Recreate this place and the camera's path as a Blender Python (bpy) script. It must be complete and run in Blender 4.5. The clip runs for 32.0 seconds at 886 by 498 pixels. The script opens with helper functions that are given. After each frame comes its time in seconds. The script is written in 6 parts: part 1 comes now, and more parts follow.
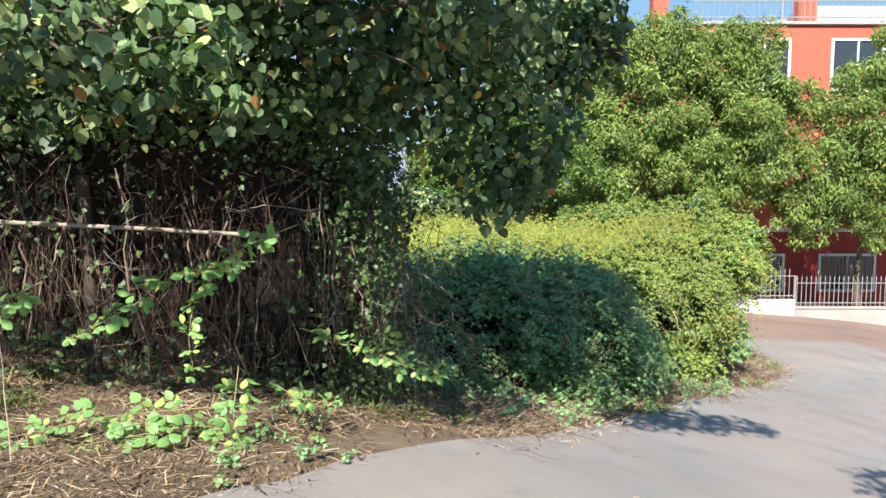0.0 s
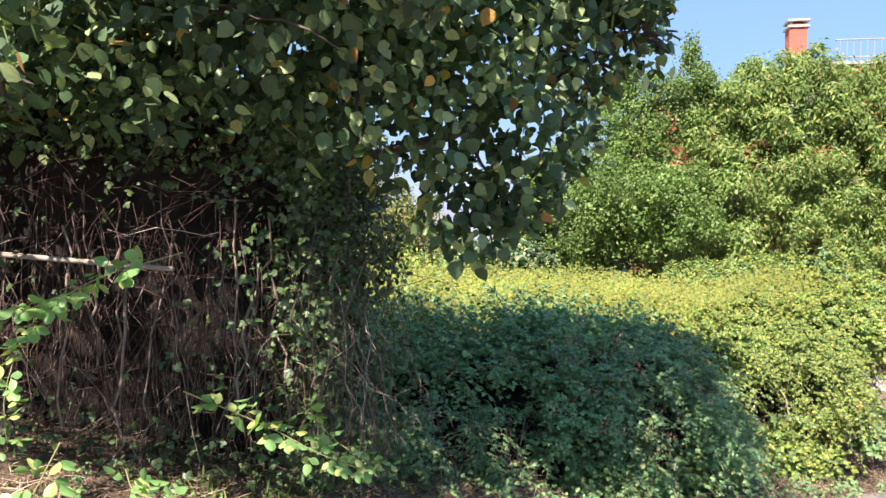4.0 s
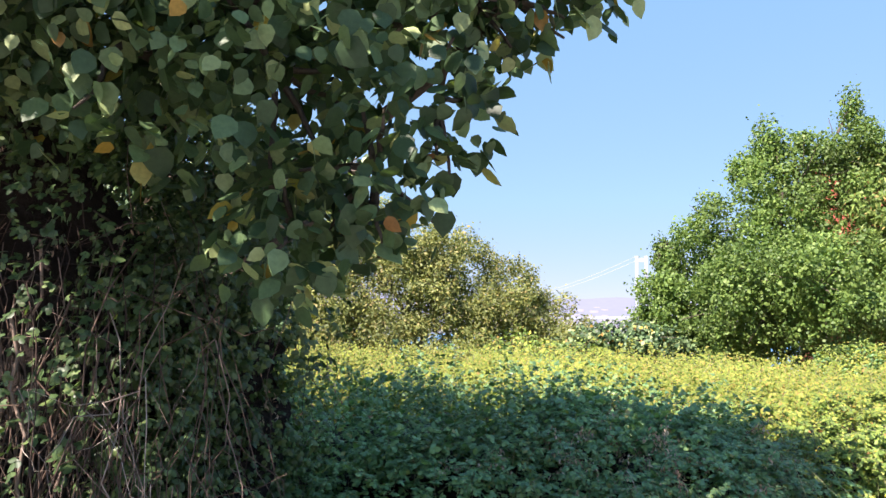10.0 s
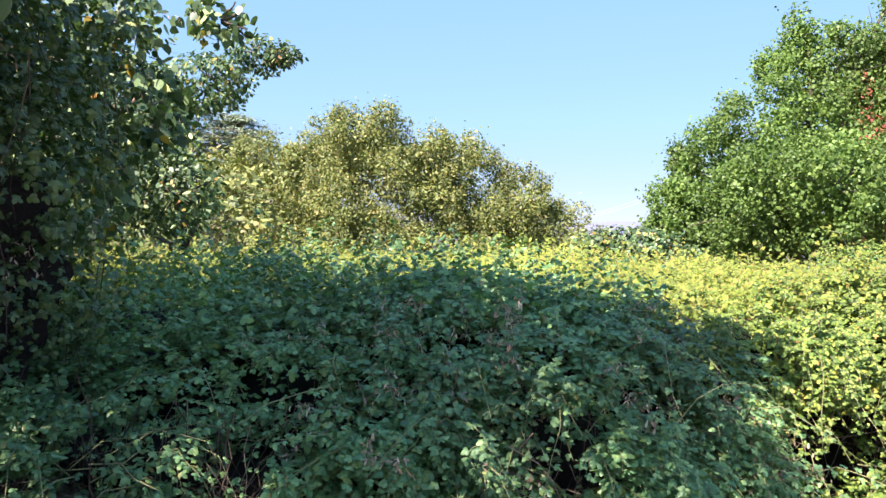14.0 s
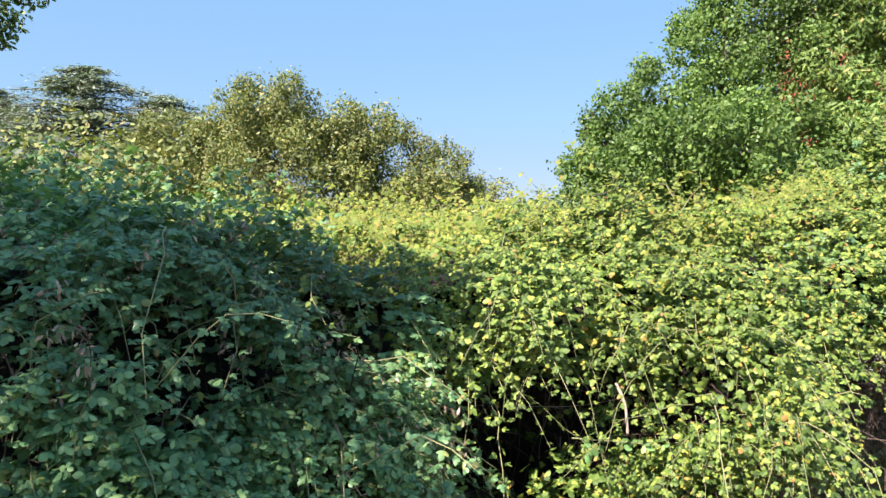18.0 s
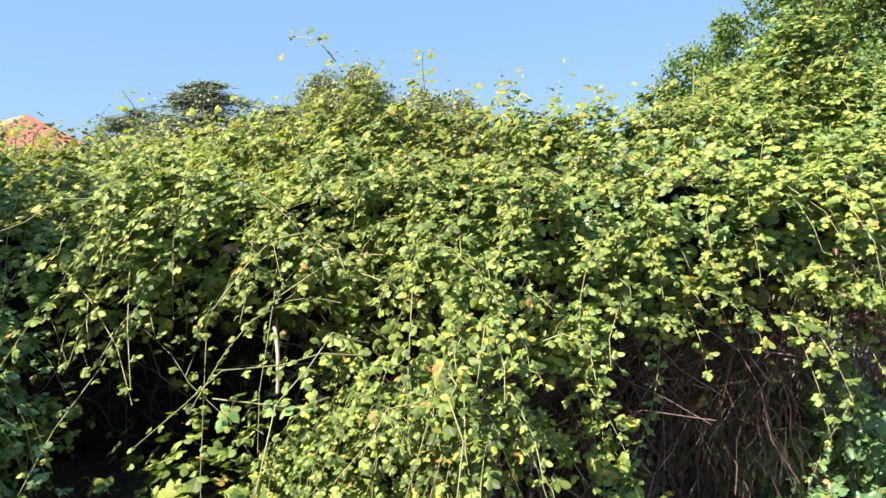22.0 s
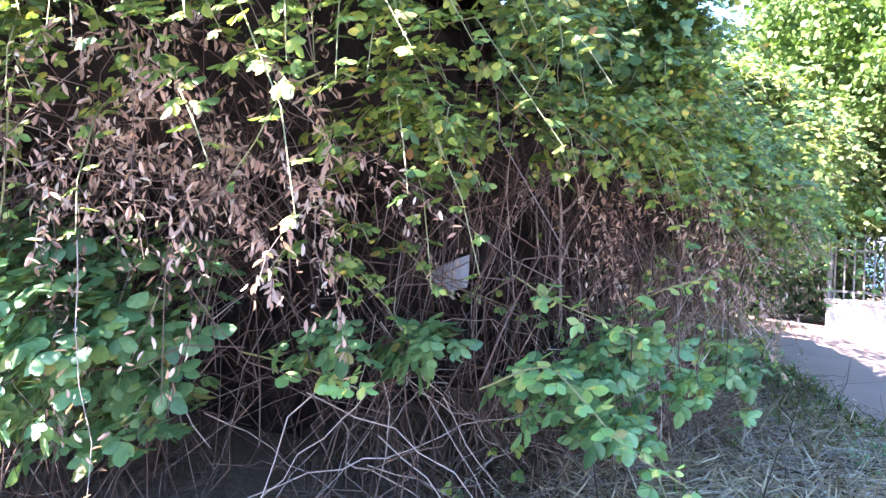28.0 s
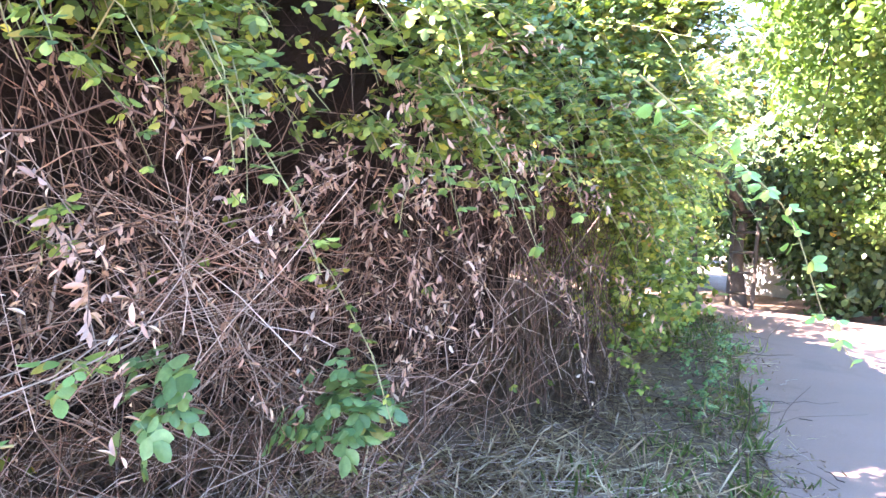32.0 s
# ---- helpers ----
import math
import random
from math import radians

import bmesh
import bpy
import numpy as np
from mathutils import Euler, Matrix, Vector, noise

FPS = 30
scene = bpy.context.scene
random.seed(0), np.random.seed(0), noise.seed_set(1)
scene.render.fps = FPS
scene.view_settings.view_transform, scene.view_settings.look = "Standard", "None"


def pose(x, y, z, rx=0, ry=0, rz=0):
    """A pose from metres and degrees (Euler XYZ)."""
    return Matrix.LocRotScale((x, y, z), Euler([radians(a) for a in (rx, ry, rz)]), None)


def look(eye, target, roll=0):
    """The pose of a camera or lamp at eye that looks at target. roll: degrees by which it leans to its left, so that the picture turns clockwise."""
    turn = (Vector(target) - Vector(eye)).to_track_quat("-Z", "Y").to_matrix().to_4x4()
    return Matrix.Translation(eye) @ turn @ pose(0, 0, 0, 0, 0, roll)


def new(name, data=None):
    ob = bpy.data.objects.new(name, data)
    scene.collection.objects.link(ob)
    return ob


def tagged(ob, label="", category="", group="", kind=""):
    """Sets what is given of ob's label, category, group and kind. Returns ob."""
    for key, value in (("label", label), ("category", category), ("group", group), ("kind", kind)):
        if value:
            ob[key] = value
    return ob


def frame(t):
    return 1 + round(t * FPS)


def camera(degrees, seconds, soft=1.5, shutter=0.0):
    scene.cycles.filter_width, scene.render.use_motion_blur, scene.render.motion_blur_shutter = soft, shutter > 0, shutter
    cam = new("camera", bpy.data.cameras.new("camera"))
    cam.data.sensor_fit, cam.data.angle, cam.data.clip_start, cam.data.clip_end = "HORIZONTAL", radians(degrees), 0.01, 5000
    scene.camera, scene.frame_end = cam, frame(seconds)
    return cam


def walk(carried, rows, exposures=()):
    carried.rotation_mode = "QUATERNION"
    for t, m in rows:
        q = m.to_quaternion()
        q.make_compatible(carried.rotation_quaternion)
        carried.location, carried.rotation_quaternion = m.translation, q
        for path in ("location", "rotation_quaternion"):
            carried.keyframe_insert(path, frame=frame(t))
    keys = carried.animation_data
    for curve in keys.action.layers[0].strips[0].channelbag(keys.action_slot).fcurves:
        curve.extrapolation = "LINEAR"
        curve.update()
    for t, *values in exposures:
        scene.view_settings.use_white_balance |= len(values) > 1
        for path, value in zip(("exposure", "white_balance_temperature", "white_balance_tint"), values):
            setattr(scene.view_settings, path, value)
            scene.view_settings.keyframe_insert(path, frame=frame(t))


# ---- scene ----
# ---- camera and walk ----
cam = camera(61.1, 32.0)
PATH = [
    (0.0, pose(0.000, 0.000, 1.500, 84.40, -0.00, 0.00)),
    (0.5, pose(0.060, 0.141, 1.462, 84.20, -0.15, -0.49)),
    (1.0, pose(0.132, 0.284, 1.448, 84.70, -0.05, -0.50)),
    (1.5, pose(0.252, 0.453, 1.444, 86.70, -1.00, 1.10)),
    (2.0, pose(0.372, 0.666, 1.411, 88.10, -1.36, 2.54)),
    (2.5, pose(0.528, 0.844, 1.381, 88.81, -1.46, 4.56)),
    (4.5, pose(1.020, 1.628, 1.256, 88.61, -0.77, 11.73)),
    (5.0, pose(1.140, 1.864, 1.209, 88.34, -1.03, 13.16)),
    (5.5, pose(1.260, 2.094, 1.210, 88.39, -1.25, 15.09)),
    (6.0, pose(1.368, 2.340, 1.138, 89.02, -1.12, 16.48)),
    (6.5, pose(1.488, 2.544, 1.130, 90.84, -0.85, 17.16)),
    (7.0, pose(1.596, 2.717, 1.173, 94.06, -1.12, 17.58)),
    (7.5, pose(1.656, 2.934, 1.176, 97.09, -1.61, 18.73)),
    (8.0, pose(1.752, 3.114, 1.159, 98.62, -1.81, 19.85)),
    (8.5, pose(1.788, 3.196, 1.138, 98.85, -2.04, 20.58)),
    (9.0, pose(1.788, 3.196, 1.138, 98.56, -2.12, 20.88)),
    (9.5, pose(1.788, 3.147, 1.131, 97.68, -1.95, 21.57)),
    (10.0, pose(1.788, 3.144, 1.095, 95.53, -1.03, 22.89)),
    (10.5, pose(1.812, 3.140, 1.059, 92.71, 0.43, 24.57)),
    (11.0, pose(1.836, 3.207, 1.005, 90.52, 1.36, 24.88)),
    (11.5, pose(1.920, 3.349, 0.979, 89.39, 0.80, 24.23)),
    (12.0, pose(2.064, 3.515, 0.950, 88.76, -0.48, 23.44)),
    (12.5, pose(2.172, 3.702, 0.884, 88.37, -0.96, 23.69)),
    (13.0, pose(2.292, 3.893, 0.865, 88.40, -0.97, 24.69)),
    (13.5, pose(2.436, 4.084, 0.846, 88.75, -1.16, 25.91)),
    (14.0, pose(2.568, 4.282, 0.779, 89.48, -1.40, 26.63)),
    (14.5, pose(2.724, 4.484, 0.747, 89.99, -1.88, 26.87)),
    (16.5, pose(3.300, 5.334, 0.567, 90.19, -0.38, 26.74)),
    (17.0, pose(3.456, 5.584, 0.530, 89.99, -0.49, 26.65)),
    (17.5, pose(3.624, 5.809, 0.484, 89.56, -0.76, 25.87)),
    (18.0, pose(3.744, 6.068, 0.423, 89.03, -0.91, 25.29)),
    (18.5, pose(3.888, 6.303, 0.363, 88.53, -1.11, 25.30)),
    (19.0, pose(4.044, 6.527, 0.305, 88.45, -1.37, 25.83)),
    (19.5, pose(4.224, 6.752, 0.271, 88.48, -1.32, 26.42)),
    (20.0, pose(4.428, 6.930, 0.242, 88.53, -0.80, 27.68)),
    (20.5, pose(4.608, 7.175, 0.157, 88.76, 0.11, 30.21)),
    (21.0, pose(4.776, 7.388, 0.112, 89.12, 1.07, 33.24)),
    (21.5, pose(4.920, 7.612, 0.066, 89.55, 1.07, 35.74)),
    (22.0, pose(5.064, 7.886, 0.027, 89.65, 0.50, 37.39)),
    (22.5, pose(5.232, 8.134, -0.021, 89.74, -0.08, 38.94)),
    (23.0, pose(5.388, 8.427, -0.110, 89.46, -0.23, 40.95)),
    (23.5, pose(5.568, 8.689, -0.148, 89.16, -0.32, 42.46)),
    (24.0, pose(5.712, 8.960, -0.210, 88.99, -0.39, 42.96)),
    (24.5, pose(5.868, 9.258, -0.240, 88.71, -0.77, 43.19)),
    (25.0, pose(6.012, 9.533, -0.267, 88.74, -1.14, 43.72)),
    (25.5, pose(6.132, 9.841, -0.321, 88.81, -1.46, 44.74)),
    (27.5, pose(6.561, 10.999, -0.511, 88.70, -1.19, 53.56)),
    (28.0, pose(6.579, 11.350, -0.539, 88.66, -1.35, 55.47)),
    (28.5, pose(6.636, 11.667, -0.565, 89.13, -1.81, 56.88)),
    (29.0, pose(6.646, 12.033, -0.622, 89.71, -1.99, 57.98)),
    (29.5, pose(6.666, 12.381, -0.650, 90.08, -1.75, 59.38)),
    (30.0, pose(6.615, 12.731, -0.683, 90.17, -1.04, 60.06)),
    (30.5, pose(6.555, 13.102, -0.696, 89.86, -0.52, 60.55)),
    (31.0, pose(6.470, 13.435, -0.711, 89.44, -0.39, 61.94)),
    (31.5, pose(6.354, 13.808, -0.733, 89.20, -0.04, 63.94)),
    (32.0, pose(6.270, 14.169, -0.741, 89.07, 0.42, 66.12)),
]
walk(cam, PATH, [(0.0, 1.22, 6300, 14), (4.0, 1.5, 6450, 24), (6.0, 1.86, 6700, 29), (7.0, 1.68, 6600, 27), (9.0, 1.38, 6550, 23), (11.0, 1.76, 6500, 27), (13.0, 1.81, 6450, 26), (14.5, 1.65, 6350, 22), (17.0, 1.48, 6350, 20), (19.0, 1.4, 6350, 20), (23.0, 1.5, 6500, 24), (24.0, 1.6, 6500, 28), (25.5, 2.2, 5950, 31), (28.0, 3.65, 5700, 34), (30.0, 4.2, 5950, 39), (32.0, 4.4, 6300, 39)])


# ---- world, sun, exposure ----
SUN_TO = Vector((0.27, 0.95, -0.94)).normalized()      # the way the sunlight travels
SUN_EL = math.asin(-SUN_TO.z)
world = bpy.data.worlds.new("sky")
scene.world = world
world.use_nodes = True
wn = world.node_tree.nodes
sky = wn.new("ShaderNodeTexSky")
sky.sky_type = "NISHITA"
sky.sun_disc = False
sky.sun_elevation = SUN_EL
sky.sun_rotation = math.atan2(-SUN_TO.x, -SUN_TO.y)
sky.altitude = 60
sky.air_density = 0.85
sky.dust_density = 0.15
sky.ozone_density = 1.6
wn["Background"].inputs[1].default_value = 0.102
haze = wn.new("ShaderNodeMix")          # even summer haze over the whole sky
haze.data_type = "RGBA"
haze.inputs[0].default_value = 0.78
coord = wn.new("ShaderNodeTexCoord")
split = wn.new("ShaderNodeSeparateXYZ")
tint = wn.new("ShaderNodeValToRGB")      # paler and a little violet towards the horizon
tint.color_ramp.elements[0].position, tint.color_ramp.elements[0].color = 0.0, (1.2, 1.36, 2.0, 1.0)
tint.color_ramp.elements[1].position, tint.color_ramp.elements[1].color = 0.6, (0.92, 2.15, 3.6, 1.0)
mid = tint.color_ramp.elements.new(0.16)
mid.color = (1.13, 2.14, 2.98, 1.0)
world.node_tree.links.new(coord.outputs["Generated"], split.inputs[0])
world.node_tree.links.new(split.outputs[2], tint.inputs[0])
world.node_tree.links.new(tint.outputs[0], haze.inputs[7])
world.node_tree.links.new(sky.outputs[0], haze.inputs[6])
world.node_tree.links.new(haze.outputs[2], wn["Background"].inputs[0])
sun_data = bpy.data.lights.new("sun", "SUN")
sun_data.energy = 5.0
sun_data.angle = radians(0.53)
sun_data.color = (1.0, 0.93, 0.80)
sun = new("sun", sun_data)
sun.matrix_world = look((0, 0, 40), Vector((0, 0, 40)) + SUN_TO)

# ---- materials ----
def rgb(c):
    return (c[0], c[1], c[2], 1.0)


def material(name):
    m = bpy.data.materials.new(name)
    m.use_nodes = True
    nt = m.node_tree
    nt.nodes.clear()
    out = nt.nodes.new("ShaderNodeOutputMaterial")
    return m, nt, out


def ramp(nt, stops, src):
    r = nt.nodes.new("ShaderNodeValToRGB")
    e = r.color_ramp.elements
    e[0].position, e[0].color = stops[0][0], rgb(stops[0][1])
    e[1].position, e[1].color = stops[-1][0], rgb(stops[-1][1])
    for p, c in stops[1:-1]:
        k = e.new(p)
        k.color = rgb(c)
    nt.links.new(src, r.inputs[0])
    return r.outputs[0]


def noise_tex(nt, scale, detail=4.0, rough=0.6):
    tc = nt.nodes.new("ShaderNodeTexCoord")
    n = nt.nodes.new("ShaderNodeTexNoise")
    n.inputs["Scale"].default_value = scale
    n.inputs["Detail"].default_value = detail
    n.inputs["Roughness"].default_value = rough
    nt.links.new(tc.outputs["Object"], n.inputs["Vector"])
    return n.outputs[0]


def mixed(nt, a, b, fac, mode="MIX"):
    m = nt.nodes.new("ShaderNodeMix")
    m.data_type = "RGBA"
    m.blend_type = mode
    for sock, v in ((m.inputs[0], fac), (m.inputs[6], a), (m.inputs[7], b)):
        if isinstance(v, (int, float)):
            sock.default_value = v
        elif isinstance(v, tuple):
            sock.default_value = rgb(v)
        else:
            nt.links.new(v, sock)
    return m.outputs[2]


def leaf_material(name, stops, through_share=0.35, gloss=0.5, patch=(0.7, 1.3), patch_scale=0.9, spec=0.5):
    """Leaves whose colour varies leaf by leaf, and slowly over the plant."""
    m, nt, out = material(name)
    g = nt.nodes.new("ShaderNodeNewGeometry")
    c = ramp(nt, stops, g.outputs["Random Per Island"])
    slow = noise_tex(nt, patch_scale, 2.0)
    tone = ramp(nt, [(0.3, (patch[0],) * 3), (0.7, (patch[1],) * 3)], slow)
    c = mixed(nt, c, tone, 1.0, "MULTIPLY")
    veins = noise_tex(nt, 60.0, 2.0)
    c = mixed(nt, c, ramp(nt, [(0.3, (0.8, 0.82, 0.8)), (0.7, (1.12, 1.1, 1.1))], veins), 1.0, "MULTIPLY")
    p = nt.nodes.new("ShaderNodeBsdfPrincipled")
    p.inputs["Roughness"].default_value = gloss
    p.inputs["Specular IOR Level"].default_value = spec
    nt.links.new(c, p.inputs["Base Color"])
    t = nt.nodes.new("ShaderNodeBsdfTranslucent")
    warm = mixed(nt, c, (1.15, 1.25, 0.45), 1.0, "MULTIPLY")
    nt.links.new(warm, t.inputs["Color"])
    s = nt.nodes.new("ShaderNodeMixShader")
    s.inputs[0].default_value = through_share
    nt.links.new(p.outputs[0], s.inputs[1])
    nt.links.new(t.outputs[0], s.inputs[2])
    nt.links.new(s.outputs[0], out.inputs[0])
    return m


def solid_material(name, stops, scale=3.0, fine=40.0, rough=0.85, bump=0.3, bump_dist=0.01, island=False, metal=0.0, spec=0.3, stain=None):
    """A matt surface with large stains, fine grain and relief."""
    m, nt, out = material(name)
    if island:
        g = nt.nodes.new("ShaderNodeNewGeometry")
        src = g.outputs["Random Per Island"]
    else:
        src = noise_tex(nt, scale, 5.0)
    c = ramp(nt, stops, src)
    n2 = noise_tex(nt, fine, 6.0, 0.7)
    c = mixed(nt, c, ramp(nt, [(0.25, (0.72, 0.72, 0.72)), (0.75, (1.22, 1.22, 1.22))], n2), 1.0, "MULTIPLY")
    if stain:
        c = mixed(nt, c, ramp(nt, [(0.35, stain[0]), (0.65, stain[1])], noise_tex(nt, 0.5, 4.0)), 1.0, "MULTIPLY")
        c = mixed(nt, c, ramp(nt, [(0.56, (1.0, 1.0, 1.0)), (0.72, stain[2])], noise_tex(nt, 2.3, 5.0)), 1.0, "MULTIPLY")
    p = nt.nodes.new("ShaderNodeBsdfPrincipled")
    p.inputs["Roughness"].default_value = rough
    p.inputs["Metallic"].default_value = metal
    p.inputs["Specular IOR Level"].default_value = spec
    nt.links.new(c, p.inputs["Base Color"])
    if bump:
        b = nt.nodes.new("ShaderNodeBump")
        b.inputs["Strength"].default_value = bump
        b.inputs["Distance"].default_value = bump_dist
        nt.links.new(n2, b.inputs["Height"])
        nt.links.new(b.outputs[0], p.inputs["Normal"])
    nt.links.new(p.outputs[0], out.inputs[0])
    return m


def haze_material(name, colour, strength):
    """Far surfaces with bright haze painted in as a pale glow of their own."""
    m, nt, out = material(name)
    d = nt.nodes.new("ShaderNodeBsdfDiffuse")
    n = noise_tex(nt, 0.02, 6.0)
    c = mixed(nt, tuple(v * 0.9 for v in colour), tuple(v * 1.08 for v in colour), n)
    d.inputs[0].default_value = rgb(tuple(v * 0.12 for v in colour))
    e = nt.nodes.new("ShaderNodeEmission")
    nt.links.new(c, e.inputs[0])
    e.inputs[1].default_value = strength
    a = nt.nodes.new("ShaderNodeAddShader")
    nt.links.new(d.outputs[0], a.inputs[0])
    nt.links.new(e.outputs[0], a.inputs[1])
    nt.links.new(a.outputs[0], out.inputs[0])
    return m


M_BRAMBLE = leaf_material("bramble leaf", [(0.0, (0.05, 0.09, 0.023)), (0.3, (0.11, 0.18, 0.038)), (0.66, (0.215, 0.30, 0.06)),
                                           (0.9, (0.32, 0.385, 0.08)), (0.97, (0.48, 0.42, 0.065)), (1.0, (0.40, 0.21, 0.08))], 0.25, 0.5, spec=0.3)
# Bluer copy of the bramble leaf, with the tint of skylit shade in its colour.
M_BRAMBLE_SHADE = leaf_material("bramble leaf with shade tint", [(0.0, (0.075, 0.165, 0.066)), (0.4, (0.145, 0.28, 0.11)), (0.8, (0.235, 0.38, 0.15)),
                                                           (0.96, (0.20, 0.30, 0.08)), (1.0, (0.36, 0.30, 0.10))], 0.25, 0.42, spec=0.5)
# Yellowing leaf copy, its colour lightened for the sunlit top of the scrub.
M_BRAMBLE_SUNLIT = leaf_material("sunlit yellow bramble leaf", [(0.0, (0.17, 0.235, 0.055)), (0.35, (0.25, 0.32, 0.065)), (0.7, (0.34, 0.38, 0.075)),
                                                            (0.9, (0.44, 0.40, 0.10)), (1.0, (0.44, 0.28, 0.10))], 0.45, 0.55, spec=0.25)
M_SHOOT = leaf_material("young bramble leaf", [(0.0, (0.15, 0.34, 0.12)), (0.6, (0.25, 0.46, 0.15)), (1.0, (0.45, 0.49, 0.16))], 0.4, 0.45)
M_LINDEN = leaf_material("linden leaf", [(0.0, (0.04, 0.08, 0.035)), (0.5, (0.075, 0.13, 0.055)), (0.78, (0.17, 0.26, 0.115)),
                                         (0.965, (0.42, 0.50, 0.22)), (0.985, (0.45, 0.33, 0.05)), (1.0, (0.32, 0.16, 0.06))], 0.22, 0.45, spec=0.35)
M_IVY = leaf_material("ivy leaf", [(0.0, (0.045, 0.082, 0.031)), (0.6, (0.078, 0.135, 0.048)), (1.0, (0.15, 0.21, 0.068))], 0.25, 0.45, spec=0.5)
M_MULBERRY = leaf_material("mulberry leaf", [(0.0, (0.07, 0.13, 0.033)), (0.5, (0.12, 0.20, 0.047)), (1.0, (0.20, 0.29, 0.07))], 0.28, 0.5, spec=0.3)
M_PEACH = leaf_material("peach leaf", [(0.0, (0.09, 0.16, 0.045)), (0.5, (0.16, 0.25, 0.06)), (0.9, (0.26, 0.34, 0.09)), (1.0, (0.38, 0.30, 0.11))], 0.28, 0.5, spec=0.3)
M_OLIVE = leaf_material("dusty shrub leaf", [(0.0, (0.10, 0.13, 0.04)), (0.5, (0.17, 0.205, 0.055)), (0.88, (0.29, 0.30, 0.08)), (1.0, (0.36, 0.28, 0.11))], 0.22, 0.6)
M_CEDAR = leaf_material("cedar needle", [(0.0, (0.13, 0.17, 0.12)), (0.6, (0.20, 0.25, 0.17)), (1.0, (0.30, 0.34, 0.24))], 0.15, 0.6)
M_DEAD = leaf_material("dead leaf", [(0.0, (0.24, 0.15, 0.11)), (0.5, (0.46, 0.30, 0.235)), (0.85, (0.58, 0.44, 0.35)), (1.0, (0.66, 0.55, 0.45))], 0.25, 0.8)
M_STRAW = leaf_material("dry straw", [(0.0, (0.26, 0.18, 0.11)), (0.5, (0.44, 0.34, 0.22)), (1.0, (0.62, 0.52, 0.36))], 0.2, 0.8)
M_GRASS = leaf_material("verge grass", [(0.0, (0.07, 0.14, 0.03)), (0.6, (0.14, 0.22, 0.05)), (1.0, (0.38, 0.33, 0.14))], 0.3, 0.6)
M_CANE = solid_material("dry cane", [(0.0, (0.04, 0.026, 0.019)), (0.55, (0.10, 0.065, 0.047)), (0.85, (0.19, 0.13, 0.10)), (1.0, (0.40, 0.34, 0.28))], island=True, rough=0.8, bump=0.0)
M_PALECANE = solid_material("bleached cane", [(0.0, (0.24, 0.18, 0.14)), (0.6, (0.40, 0.32, 0.26)), (1.0, (0.55, 0.47, 0.39))], island=True, rough=0.8, bump=0.0)
M_RUSTCANE = solid_material("russet cane", [(0.0, (0.13, 0.07, 0.045)), (0.6, (0.25, 0.15, 0.10)), (1.0, (0.40, 0.27, 0.19))], island=True, rough=0.8, bump=0.0)
M_LITTER = leaf_material("brown leaf litter", [(0.0, (0.09, 0.055, 0.035)), (0.5, (0.19, 0.125, 0.08)), (0.85, (0.30, 0.21, 0.145)), (1.0, (0.42, 0.33, 0.25))], 0.15, 0.8, spec=0.2)
M_OLDSTEM = solid_material("old vine bark", [(0.25, (0.15, 0.105, 0.08)), (0.75, (0.30, 0.225, 0.175))], 14.0, 90.0, 0.85, 0.6, 0.004)
M_GREENCANE = solid_material("green cane", [(0.0, (0.16, 0.17, 0.07)), (1.0, (0.34, 0.32, 0.15))], island=True, rough=0.6, bump=0.0)
# Twig brown taken nearly to black, so the inner shade sits in the colour.
M_CORE = solid_material("twig backing darkened for inner shade", [(0.2, (0.014, 0.010, 0.009)), (0.8, (0.048, 0.035, 0.028))], 6.0, 60.0, 1.0, 1.0, 0.05)
M_BARK = solid_material("bark", [(0.25, (0.07, 0.055, 0.042)), (0.75, (0.19, 0.155, 0.12))], 6.0, 50.0, 0.9, 0.9, 0.02)
M_SOIL = solid_material("dry soil and leaf litter", [(0.2, (0.10, 0.07, 0.047)), (0.5, (0.165, 0.12, 0.08)), (0.8, (0.24, 0.18, 0.125))], 1.6, 45.0, 1.0, 0.9, 0.03)
M_ASPHALT = solid_material("worn asphalt", [(0.2, (0.195, 0.182, 0.172)), (0.5, (0.24, 0.226, 0.215)), (0.8, (0.29, 0.272, 0.258))], 0.55, 190.0, 0.9, 0.55, 0.006, stain=((0.95, 0.98, 1.0), (1.10, 1.0, 0.93), (0.84, 0.84, 0.85)))


def dusty_road(m):
    """Reddish brick dust trodden into the far stretch of the asphalt."""
    nt = m.node_tree
    p = next(n for n in nt.nodes if n.type == "BSDF_PRINCIPLED")
    c = p.inputs["Base Color"].links[0].from_socket
    tc = nt.nodes.new("ShaderNodeTexCoord")
    sep = nt.nodes.new("ShaderNodeSeparateXYZ")
    nt.links.new(tc.outputs["Object"], sep.inputs[0])
    a = nt.nodes.new("ShaderNodeMath")
    a.operation = "MULTIPLY_ADD"
    a.inputs[1].default_value, a.inputs[2].default_value = 0.16, -2.55
    nt.links.new(sep.outputs[1], a.inputs[0])
    b = nt.nodes.new("ShaderNodeMath")
    b.operation = "ADD"
    nt.links.new(a.outputs[0], b.inputs[0])
    nt.links.new(noise_tex(nt, 0.6, 5.0), b.inputs[1])
    mask = ramp(nt, [(0.42, (0.0, 0.0, 0.0)), (0.66, (0.8, 0.8, 0.8))], b.outputs[0])
    nt.links.new(mixed(nt, c, mixed(nt, c, (1.0, 0.70, 0.58), 1.0, "MULTIPLY"), mask), p.inputs["Base Color"])


